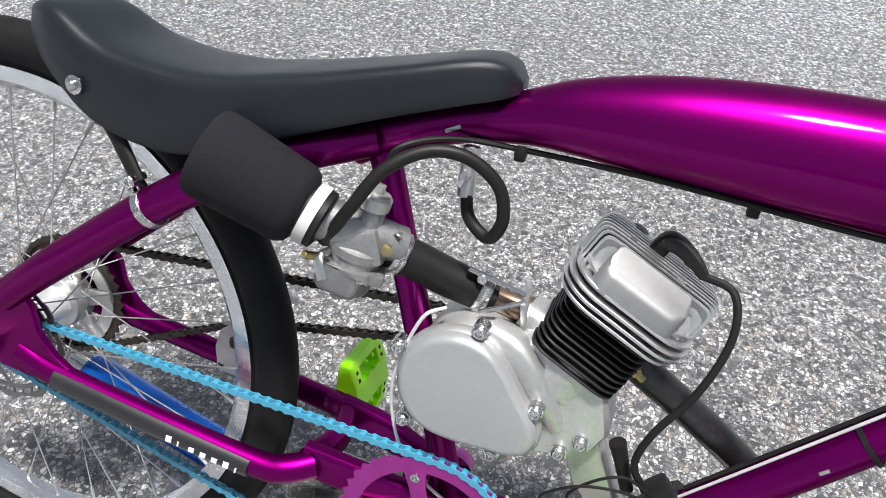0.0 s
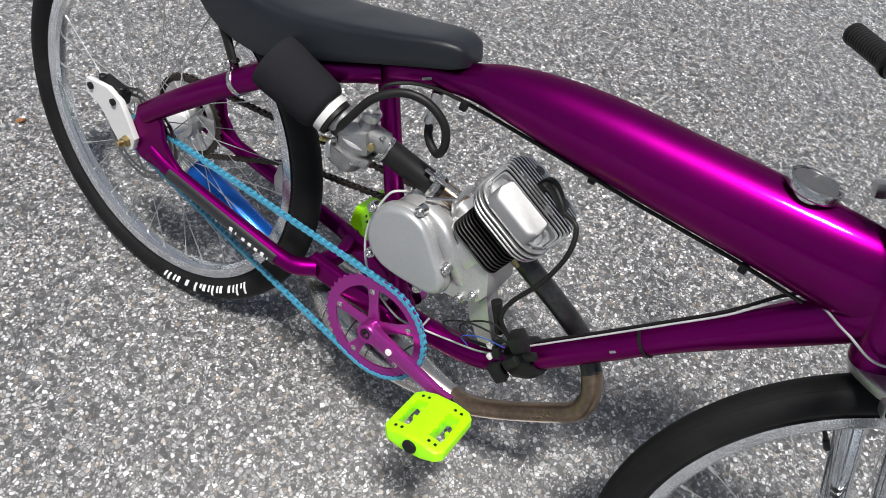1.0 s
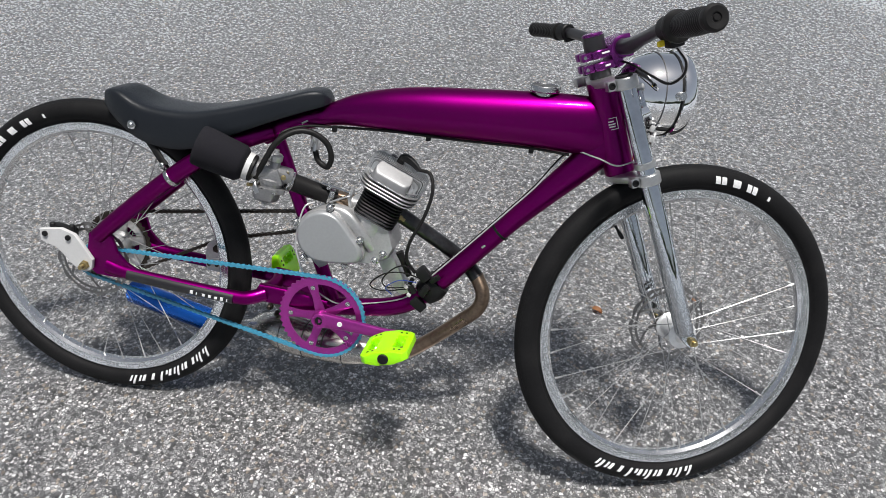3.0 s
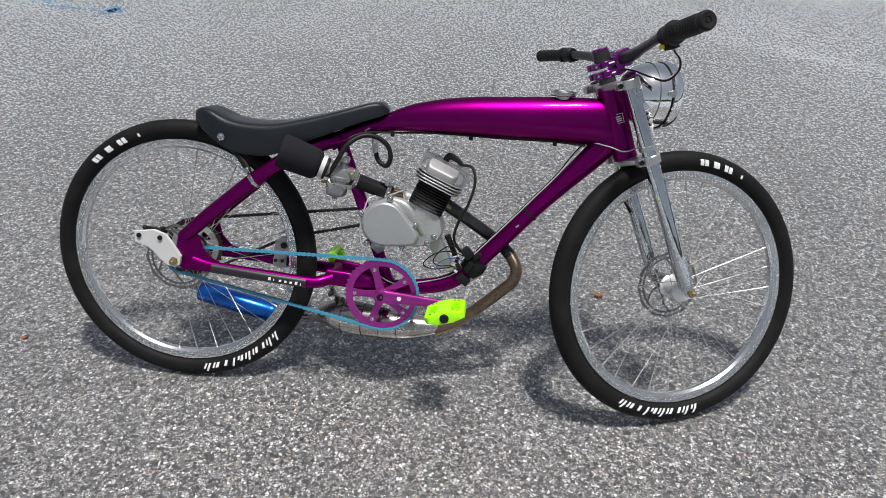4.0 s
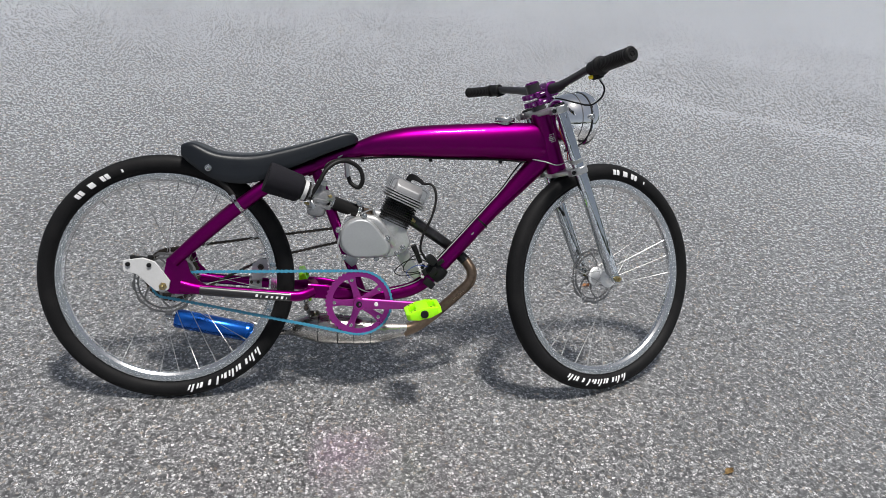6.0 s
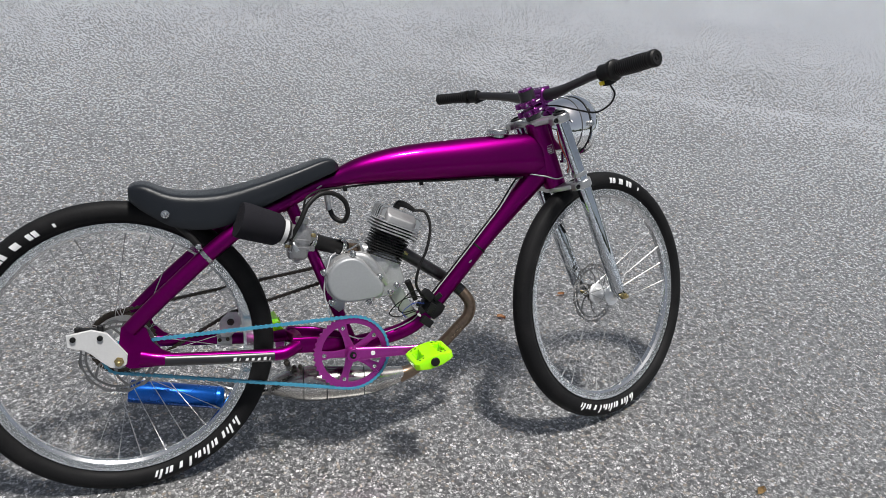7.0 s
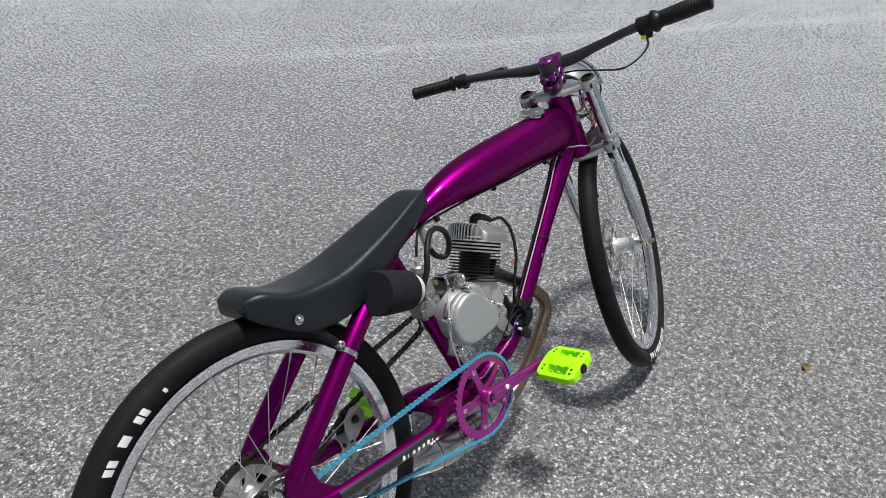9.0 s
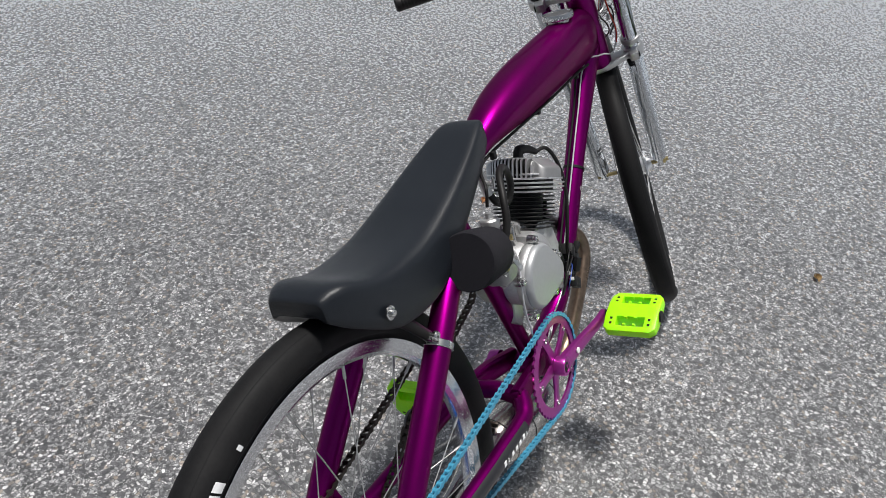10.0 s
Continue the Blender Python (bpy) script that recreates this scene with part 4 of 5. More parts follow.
part("plug_lead", wr, HOSE, bike, "black ignition lead")

# ---- intake, carburettor, filter
it = B()
tube(it, [(0.618, 0.016, 0.558), (0.582, 0.013, 0.563), (0.552, 0.006, 0.571), (0.525, -0.005, 0.580)], [0.0155, 0.0155, 0.0155, 0.0165], 18, 5)
intake = part("intake_pipe", it, BURNT, bike, "stained metal intake pipe")
it = B()
block(it, (0.600, 0.010, 0.564), (0.008, 0.062, 0.034), (0, -12, 8), 0.004)
part("flange", it, ALLOY, intake)
for p, q in (((0.540, -0.020, 0.604), (0.598, -0.006, 0.586)), ((0.560, -0.030, 0.566), (0.600, -0.010, 0.580))):
    it = B()
    rod(it, p, q, 0.003, 8)
    part("stud", it, STEEL, intake)
it = B()
tube(it, [(0.564, 0.008, 0.568), (0.540, -0.001, 0.575), (0.514, -0.010, 0.584), (0.489, -0.020, 0.595), (0.461, -0.034, 0.607)], [0.0190, 0.0195, 0.0200, 0.0200, 0.0200], 20, 5)
rubber = part("intake_hose", it, HOSE, bike, "black rubber intake hose")
for c, d in (((0.552, 0.004, 0.5715), (-0.9, -0.30, 0.30)), ((0.470, -0.030, 0.6035), (-0.88, -0.36, 0.35))):
    it = B()
    lathe(it, c, d, [(0.0198, -0.0062), (0.0222, -0.0062), (0.0228, -0.0055), (0.0222, -0.0048), (0.0222, 0.0048), (0.0228, 0.0055), (0.0222, 0.0062), (0.0198, 0.0062)], 32)
    side = Vector(d).normalized()
    for k in range(26):
        ang = radians(175 + 5.2 * k)
        u = Vector((0, 0, 1)) - side * side.z
        u.normalize()
        v = side.cross(u)
        p = Vector(c) + (u * math.cos(ang) + v * math.sin(ang)) * 0.0224
        block(it, tuple(p), (0.0062, 0.0010, 0.0010), (0, 0, 0), 0)
    rod(it, (c[0] + 0.002, c[1] - 0.002, c[2] + 0.024), (c[0] + 0.003, c[1] - 0.024, c[2] + 0.024), 0.0055, 8)
    part("hose_clamp", it, STEEL, rubber, "worm-drive hose clamp")
cb = B()
tube(cb, [(0.474, -0.034, 0.614), (0.430, -0.060, 0.628), (0.395, -0.078, 0.640)], [0.0185, 0.022, 0.0225], 20, 4)
cdir = Vector((0.18, 0.05, 0.98)).normalized()
lathe(cb, Vector((0.440, -0.058, 0.618)), cdir, [(0, -0.052), (0.021, -0.052), (0.024, -0.046), (0.026, -0.012), (0.028, -0.012), (0.028, -0.004), (0.017, 0.0), (0.0140, 0.006), (0.0135, 0.036), (0.0115, 0.040), (0, 0.04)], 24)
block(cb, (0.437, -0.058, 0.592), (0.062, 0.050, 0.012), (0, 8, 15), 0.003)
block(cb, (0.438, -0.058, 0.614), (0.046, 0.044, 0.036), (0, -18, 15), 0.006)
carb = part("carburettor", cb, CARB_ALLOY, bike, "dull cast alloy carburettor", 40)
cb = B()
lathe(cb, Vector((0.440, -0.058, 0.618)) + cdir * 0.036, cdir, [(0.0150, 0), (0.0160, 0.002), (0.0160, 0.012), (0.0135, 0.015), (0.006, 0.016), (0.0055, 0.024), (0, 0.024)], 18)
part("cap", cb, CAST, carb)
cb = B()
lathe(cb, Vector((0.470, -0.068, 0.622)), (0.3, -0.9, 0.1), [(0.0055, 0), (0.0055, 0.008), (0.003, 0.009), (0, 0.009)], 8)
part("idle_screw", cb, BRASS, carb, "brass idle screw")
cb = B()
tube(cb, [(0.4325, -0.062, 0.596), (0.432, -0.0625, 0.590), (0.430, -0.064, 0.589), (0.428, -0.066, 0.572), (0.4275, -0.0665, 0.566), (0.427, -0.067, 0.563)], [(0.027, 0.029), (0.027, 0.029), (0.0235, 0.026), (0.0215, 0.0235), (0.018, 0.020), (0.013, 0.014)], 24, 1, power=4.5)
lathe(cb, (0.427, -0.067, 0.564), (-0.10, -0.10, -0.98), [(0.0075, 0), (0.0075, 0.006), (0.006, 0.0075), (0, 0.0075)], 6)
bowl = part("float_bowl", cb, FLOAT_ZINC, carb, "pale zinc float bowl with flat sides")
for dx in (-0.022, 0.022):
    for dy in (-0.021, 0.021):
        cb = B()
        lathe(cb, (0.432 + dx, -0.0625 + dy, 0.5905), (-0.10, -0.10, -0.98), [(0.0040, 0), (0.0040, 0.003), (0.0025, 0.0045), (0, 0.0045)], 10)
        part("screw", cb, STEEL, bowl)
cb = B()
tube(cb, [(0.420, -0.088, 0.612), (0.418, -0.098, 0.612), (0.420, -0.104, 0.604), (0.426, -0.106, 0.592)], [(0.0040, 0.0040), (0.0035, 0.0035), (0.0016, 0.005), (0.0014, 0.0055)], 10, 3)
part("choke_lever", cb, STEEL, carb, "small bent steel choke lever")
cb = B()
rod(cb, (0.412, -0.078, 0.600), (0.400, -0.096, 0.606), 0.0042, 10)
part("fuel_inlet", cb, BRASS, carb)
F0, F1 = Vector((0.402, -0.078, 0.638)), Vector((0.292, -0.096, 0.680))
fd = (F1 - F0).normalized()
ft = B()
lathe(ft, F0 + fd * 0.012, fd, [(0.026, 0), (0.035, 0.004), (0.040, 0.012), (0.0440, 0.085), (0.0435, 0.102), (0.0415, 0.106), (0, 0.1065)], 40)
filt = part("air_filter", ft, FOAM, bike, "black foam air filter", 50)
ft = B()
lathe(ft, F0 - fd * 0.008, fd, [(0.024, 0), (0.029, 0.002), (0.029, 0.026), (0.024, 0.027)], 32)
part("collar", ft, HOSE, filt)
ft = B()
lathe(ft, F0, fd, [(0.0292, 0), (0.0308, 0), (0.0308, 0.011), (0.0292, 0.011)], 32)
part("band", ft, PLAIN_WHITE, filt, "pale metal band")
lp = B()
tube(lp, [(0.412, -0.082, 0.618), (0.438, -0.090, 0.662), (0.460, -0.082, 0.700), (0.492, -0.066, 0.722), (0.526, -0.054, 0.722), (0.556, -0.046, 0.702), (0.566, -0.042, 0.672), (0.558, -0.036, 0.648), (0.544, -0.030, 0.648), (0.530, -0.026, 0.660), (0.5235, -0.0205, 0.680)], 0.0062, 12, 8)
part("fuel_hose", lp, HOSE, bike, "thick black hose looped under the tank")
lp = B()
rod(lp, (0.519, -0.014, 0.722), (0.523, -0.020, 0.674), 0.0085, 16)
rod(lp, (0.522, -0.010, 0.694), (0.521, -0.034, 0.697), 0.0045, 10)
block(lp, (0.521, -0.036, 0.696), (0.005, 0.004, 0.018), (0, 12, 0), 0.0015)
part("fuel_tap", lp, ALLOY, bike)
lp = B()
tube(lp, [tuple(Vector((0.440, -0.058, 0.618)) + cdir * 0.07), (0.462, -0.055, 0.715), (0.50, -0.030, 0.728), (0.56, -0.016, 0.730), (0.68, -0.028, 0.737), (0.83, -0.028, 0.7345), (0.97, -0.026, 0.734), (1.06, -0.022, 0.728)], 0.0028, 8, 6)
part("throttle_cable", lp, HOSE, bike, "black cable under the tank")
for x, z in ((0.566, 0.728), (0.769, 0.731), (0.983, 0.729)):
    pg = B()
    block(pg, (x, -0.022, z), (0.011, 0.010, 0.014), (0, 0, 0), 0.003)
    part("cable_peg", pg, BLACK_PLASTIC, bike)

# ---- exhaust
ex = B()
tube(ex, [(0.892, 0.026, 0.416), (0.911, 0.008, 0.382), (0.904, 0.000, 0.348), (0.87, -0.002, 0.314), (0.80, 0.002, 0.250), (0.745, 0.008, 0.208), (0.70, 0.012, 0.192)], [0.0165, 0.0165, 0.0165, 0.0165, 0.0165, 0.018, 0.022], 20, 8)
pipe = part("exhaust_pipe", ex, BURNT, bike, "heat-tinted brown steel exhaust pipe")
ex = B()
tube(ex, [(0.700, 0.0, 0.556), (0.745, 0.012, 0.525), (0.81, 0.030, 0.480), (0.860, 0.038, 0.443), (0.895, 0.0235, 0.4115)], [0.0180, 0.0170, 0.0168, 0.0168, 0.0168], 20, 8)
part("header_pipe", ex, SOOTY, pipe, "sooty dark steel header pipe")
for sy in (-1, 1):
    ex = B()
    lathe(ex, (0.716, 0.003 + sy * 0.021, 0.549), (0.82, 0, -0.57), [(0.0058, 0), (0.0058, 0.006), (0.004, 0.006), (0.004, 0.014), (0, 0.0145)], 6)
    part("nut", ex, BRASS, pipe, "brass exhaust nut")
ex = B()
block(ex, (0.712, 0.003, 0.553), (0.008, 0.06, 0.036), (0, 35, 0), 0.004)
part("flange", ex, BLACK_METAL, pipe)
ex = B()
tube(ex, [(0.71, 0.011, 0.197), (0.66, 0.012, 0.193), (0.60, 0.015, 0.191), (0.50, 0.026, 0.195), (0.44, 0.036, 0.199), (0.38, 0.054, 0.196), (0.33, 0.070, 0.182), (0.255, 0.081, 0.165)], [0.020, 0.030, 0.041, 0.048, 0.048, 0.034, 0.016, 0.012], 28, 6)
part("expansion_chamber", ex, CHAMBER, pipe, "welded steel expansion chamber")
for x, y, z, r in ((0.60, 0.015, 0.191, 0.0415), (0.55, 0.02, 0.193, 0.0453), (0.50, 0.026, 0.195, 0.0485), (0.44, 0.036, 0.199, 0.0485)):
    wl = B()
    lathe(wl, (x, y, z), (-0.98, 0.15, 0.03), [(r - 0.001, -0.002), (r + 0.0008, 0), (r - 0.001, 0.002)], 32)
    part("weld", wl, SOOTY, pipe)
M0, M1 = Vector((0.222, 0.083, 0.171)), Vector((-0.004, 0.091, 0.221))
mf = B()
lathe(mf, M0, M1 - M0, [(0.014, -0.010), (0.026, -0.007), (0.0300, 0.0), (0.0300, 0.224), (0.027, 0.230), (0, 0.231)], 32)
muff = part("silencer", mf, BLUE_ANO, bike, "blue anodised silencer")
mf = B()
lathe(mf, M0, M1 - M0, [(0.0125, -0.044), (0.0165, -0.040), (0.0175, -0.016), (0.022, -0.012), (0.022, -0.007)], 24)
part("end_cap", mf, STEEL, muff)
mf = B()
lathe(mf, M0, M1 - M0, [(0.0300, 0.004), (0.0308, 0.004), (0.0308, 0.013), (0.0300, 0.013)], 32)
part("band", mf, BLUE_ANO, muff)
mf = B()
lathe(mf, M1, M1 - M0, [(0.0100, -0.004), (0.0115, -0.004), (0.0115, 0.030), (0.0100, 0.030), (0.0098, 0.0)], 20)
part("outlet", mf, STEEL, muff, "short bright outlet pipe")

# ---- engine chain on the far side
chain(belt((0, 0.365), 0.080, (0.500, 0.489), 0.022, (0.262, 0.4095)), 0.058, 0.0127, "engine_chain", DARK_STEEL, "oily steel drive chain", 0.0055)
sp = B()
n = 72
ring_plate(sp, [((0.079 + (0.003 if k % 2 else -0.002)) * math.cos(2 * math.pi * k / n), 0.365 + (0.079 + (0.003 if k % 2 else -0.002)) * math.sin(2 * math.pi * k / n)) for k in range(n)], circle_pts(0, 0.365, 0.067, n), 0.0565, 0.0595)
part("rear_sprocket", sp, DARK_STEEL, bike)

# ---- fork, stem, bars, lamp
LEG_U, LEG_V = 0.0235, 0.080


def leg_at(w, s):
    """The middle of a fork leg at height w: the clamps hold the legs a little off the steering axis."""
    return Vector((LEG_U - 0.052 * w, s * (LEG_V + 0.014 * w), w))


for s in (-1, 1):
    lg = B()
    lathe(lg, leg_at(-0.392, s), leg_at(0.2, s) - leg_at(-0.392, s), [(0, 0.034), (0.012, 0.034), (0.0175, 0.037), (0.0195, 0.044), (0.0195, 0.205), (0.0195, 0.372), (0.0180, 0.378), (0.0175, 0.380), (0.0175, 0.586), (0.016, 0.589), (0, 0.589)], 28)
    if s < 0:
        fork = part("fork", lg, FORK_CHROME, bike, "chrome telescopic fork", shift=FRONT)
    else:
        part("fork_leg", lg, FORK_CHROME, fork, shift=FRONT)
    lg = B()
    slab(lg, [(0.030, -0.350), (0.030, -0.366), (0.040, -0.386), (0.050, -0.391), (0.060, -0.388), (0.0645, -0.377), (0.060, -0.362), (0.056, -0.346)], s * (LEG_V - 0.013), s * (LEG_V + 0.001), 0.002)
    part("axle_lug", lg, FORK_CHROME, fork, shift=FRONT)
    lg = B()
    lathe(lg, leg_at(0.1968, s), leg_at(0.2, s) - leg_at(-0.392, s), [(0.0170, 0), (0.0170, 0.004), (0.015, 0.006), (0.011, 0.006), (0.011, 0.003), (0, 0.003)], 20)
    part("fork_cap", lg, BLACK_PLASTIC, fork, shift=FRONT)
    for z in (0.016,):
        lg = B()
        lathe(lg, leg_at(z, s), leg_at(0.2, s) - leg_at(-0.392, s), [(0.0170, 0), (0.0215, 0.001), (0.0215, 0.012), (0.0170, 0.013)], 24)
        rod(lg, leg_at(z + 0.0065, s) + Vector((0.020, 0, 0)), leg_at(z + 0.0065, s) + Vector((0.032, 0, 0)), 0.0045, 8)
        part("collar", lg, ALLOY, fork, shift=FRONT)
for z, nm in ((-0.006, "lower_clamp"), (0.188, "upper_clamp")):
    cl = B()
    lu, lv = leg_at(z, 1)[0], leg_at(z, 1)[1]
    tube(cl, [(lu - 0.004, -lv, z), (0.002, -0.040, z), (-0.002, 0.0, z), (0.002, 0.040, z), (lu - 0.004, lv, z)], [(0.007, 0.013), (0.009, 0.018), (0.010, 0.026), (0.009, 0.018), (0.007, 0.013)], 16, 5, ref=(0, 0, 1), power=4)
    for s in (-1, 1):
        lathe(cl, (lu, s * lv, z - 0.012), (0, 0, 1), [(0.016, 0), (0.0230, 0), (0.0245, 0.002), (0.0245, 0.020), (0.0230, 0.022), (0.016, 0.022)], 24)
        block(cl, (lu - 0.030, s * lv, z), (0.018, 0.020, 0.020), (0, 0, 0), 0.004)
    clamp = part(nm, cl, ALLOY, fork, shift=FRONT)
    for s in (-1, 1):
        bt = B()
        lathe(bt, (lu - 0.031, s * (lv + 0.0095), z), (0, s, 0), [(0.0068, 0), (0.0068, 0.003), (0.0045, 0.0032), (0.004, 0.001), (0, 0.001)], 12)
        part("bolt", bt, BLACK_PLASTIC, clamp, shift=FRONT)
fa = B()
rod(fa, (0.0517, -0.096, -0.3775), (0.0517, 0.092, -0.3775), 0.0052)
lathe(fa, (0.0517, -LEG_V - 0.001, -0.3775), (0, -1, 0), [(0.0095, 0), (0.0095, 0.007), (0.005, 0.008)], 6)
part("front_axle", fa, BRASS, fork, shift=FRONT)
BAR = (0.0445, 0.246)
sm = B()
for z0, z1 in ((0.212, 0.2275), (0.2355, 0.251)):
    lathe(sm, (0, 0, z0), (0, 0, 1), [(0.0145, 0), (0.0235, 0), (0.0250, 0.002), (0.0250, z1 - z0 - 0.002), (0.0235, z1 - z0), (0.0145, z1 - z0)], 28)
    block(sm, (0.008, 0, (z0 + z1) / 2), (0.050, 0.049, z1 - z0), (0, 0, 0), 0.004)
    for s in (-1, 1):
        block(sm, (-0.026, s * 0.0115, (z0 + z1) / 2), (0.022, 0.016, z1 - z0), (0, 0, 0), 0.003)
block(sm, (0.030, 0, 0.233), (0.020, 0.052, 0.048), (0, -14, 0), 0.005)
rod(sm, (BAR[0], -0.029, BAR[1]), (BAR[0], 0.029, BAR[1]), 0.0215, 28)
block(sm, (BAR[0] + 0.012, 0, BAR[1]), (0.016, 0.058, 0.044), (0, 0, 0), 0.004)
stem = part("stem", sm, STEM_ANO, bike, "purple anodised handlebar stem", shift=FRONT)
for z in (0.2198, 0.2433):
    sm = B()
    rod(sm, (-0.030, -0.021, z), (-0.030, 0.021, z), 0.0036, 12)
    part("pinch_bolt", sm, STEEL, stem, shift=FRONT)
for z0, z1 in ((0.196, 0.2118), (0.2512, 0.278)):
    sm = B()
    lathe(sm, (0, 0, z0), (0, 0, 1), [(0.014, 0), (0.0215, 0), (0.0215, z1 - z0), (0.014, z1 - z0)], 24)
    part("spacer", sm, BLACK_SATIN, stem, "black steerer spacer", shift=FRONT)
sm = B()
lathe(sm, (0, 0, 0.2782), (0, 0, 1), [(0.0205, 0), (0.0205, 0.003), (0.018, 0.0055), (0.006, 0.0055), (0.005, 0.003), (0, 0.003)], 24)
part("cap", sm, STEM_ANO, stem, "purple top cap", shift=FRONT)
for y, z, w in ((-0.0256, 0.2470, 0.016), (-0.0256, 0.2225, 0.011)):
    sm = B()
    block(sm, (0.010, y + 0.0008, z - 0.003), (w, 0.0014, 0.0035), (0, 0, 0), 0.0004)
    part("print", sm, WHITE_INK, stem, "small white print", shift=FRONT)
for sy in (-1, 1):
    for sz in (-1, 1):
        sm = B()
        rod(sm, (BAR[0] + 0.013, sy * 0.018, BAR[1] + sz * 0.014), (BAR[0] + 0.0215, sy * 0.018, BAR[1] + sz * 0.0135), 0.0035, 10)
        part("bolt", sm, STEEL, stem, shift=FRONT)
hb = B()
tube(hb, [(0.0046, 0.371, 0.298), (0.033, 0.237, 0.281), (0.0415, 0.16, 0.2675), (0.0435, 0.115, 0.2580), (0.0450, 0.06, 0.2475), (BAR[0], 0.0, BAR[1]), (0.0450, -0.06, 0.2475), (0.0440, -0.115, 0.2580), (0.0425, -0.16, 0.2665), (0.039, -0.228, 0.278), (0.032, -0.404, 0.291)], [0.0112, 0.0112, 0.0114, 0.0120, 0.0155, 0.0158, 0.0155, 0.0120, 0.0114, 0.0112, 0.0112], 18, 6, ref=(0, 0, 1))
bar = part("handlebar", hb, BLACK_SATIN, bike, "black riser handlebar", shift=FRONT)
for a, b in (((0.0032, 0.376, 0.2985), (0.027, 0.262, 0.284)), ((0.0315, -0.410, 0.2915), (0.0376, -0.268, 0.2795))):
    gp = B()
    v = Vector(b) - Vector(a)
    L_ = v.length
    g = 1.0 if a[1] > 0 else 1.25
    prof = [(0, 0), (0.003, 0), (0.004, 0.001), (0.005, 0), (0.0125, -0.001), (0.0165, 0.003), (0.0165, 0.009)]
    k = 0.012
    while k < L_ - 0.014:
        prof += [(0.0160, k), (0.0152, k + 0.002), (0.0160, k + 0.004)]
        k += 0.007
    prof += [(0.0165, L_ - 0.012), (0.0195, L_ - 0.010), (0.0195, L_ - 0.002), (0.0112, L_)]
    prof = [(r * g, z) for r, z in prof[:-1]] + [prof[-1]]
    if a[1] < 0:  # the throttle grip swells in the palm and ends in a thick ring
        prof = [(0, 0), (0.004, 0), (0.005, 0.002), (0.007, 0.002), (0.008, 0), (0.0165, -0.001), (0.0205, 0.003), (0.0212, 0.010), (0.0200, 0.015), (0.0192, 0.018)]
        for i in range(16):
            z = 0.020 + i * 0.0062
            swell = 0.0016 * math.sin(math.pi * i / 15)
            prof += [(0.0190 + swell, z), (0.0196 + swell, z + 0.0016), (0.0196 + swell, z + 0.0042), (0.0190 + swell, z + 0.0056)]
        prof += [(0.0215, L_ - 0.018), (0.0262, L_ - 0.014), (0.0272, L_ - 0.009), (0.0262, L_ - 0.003), (0.0112, L_)]
    lathe(gp, a, v, prof, 32)
    part("grip", gp, HOSE, bar, "black rubber grip", shift=FRONT)
cl = B()
rod(cl, (0.0285, 0.258, 0.2835), (0.0345, 0.228, 0.280), 0.0185, 20)
block(cl, (0.037, 0.236, 0.270), (0.026, 0.016, 0.02), (0, 0, 0), 0.003)
part("lever_clamp", cl, BLACK_PLASTIC, bar, shift=FRONT)
cl = B()
rod(cl, (0.039, -0.234, 0.277), (0.0375, -0.276, 0.280), 0.0215, 20)
block(cl, (0.040, -0.250, 0.257), (0.026, 0.028, 0.022), (0, 0, 0), 0.005)
part("throttle_housing", cl, BLACK_PLASTIC, bar, "black throttle housing", shift=FRONT)
yl = B()
block(yl, (0.0196, -0.244, 0.257), (0.010, 0.010, 0.010), (0, 0, 0), 0.002)
part("switch", yl, YELLOW, bar, "yellow switch", shift=FRONT)
LAMP = FRONT @ pose(0.097, 0, 0.138) @ Matrix.Rotation(radians(HEAD_ANGLE), 4, "Y") @ Matrix.Diagonal((1.1, 1.1, 1.1, 1))
lm = B()
lathe(lm, (-0.055, 0, 0), (1, 0, 0), [(0, -0.018), (0.02, -0.016), (0.042, -0.006), (0.060, 0.012), (0.071, 0.038), (0.0745, 0.066), (0.0745, 0.082)], 48)
lamp = part("headlamp", lm, CHROME, bike, "round chrome headlamp", shift=LAMP)
lm = B()
lathe(lm, (-0.055, 0, 0), (1, 0, 0), [(0.0745, 0.080), (0.0785, 0.082), (0.0795, 0.088), (0.0785, 0.100), (0.074, 0.106), (0.068, 0.106)], 48)
part("bezel", lm, CHROME, lamp, shift=LAMP)
lm = B()
lathe(lm, (-0.055, 0, 0), (1, 0, 0), [(0.0747, 0.0775), (0.0762, 0.0775), (0.0762, 0.0815), (0.0747, 0.0815)], 48)
part("gasket", lm, BLACK_PLASTIC, lamp, "black rubber seam", shift=LAMP)
lm = B()
lathe(lm, (-0.055, 0, 0), (1, 0, 0), [(0.0722, 0.0480), (0.0738, 0.0480), (0.0740, 0.0496), (0.0726, 0.0496)], 48)
part("seam", lm, BOWL_GREY, lamp, "thin dark seam", shift=LAMP)
lm = B()
rod(lm, (-0.005, 0, -0.070), (-0.005, 0, -0.092), 0.006, 10)
lathe(lm, (-0.005, 0, -0.086), (0, 0, -1), [(0.010, 0), (0.010, 0.006), (0.005, 0.007)], 6)
part("mounting_bolt", lm, STEEL, lamp, shift=LAMP)
lm = B()
lathe(lm, (-0.055, 0, 0), (1, 0, 0), [(0.0695, 0.105), (0.05, 0.112), (0.025, 0.116), (0, 0.117)], 40)
part("lens", lm, PLAIN_WHITE, lamp, shift=LAMP)
for s in (-1, 1):
    br = B()
    rod(br, (0.02, s * 0.073, 0.0), (0.02, s * 0.084, 0.0), 0.008, 12)
    part("side_bolt", br, STEEL, lamp, shift=LAMP)
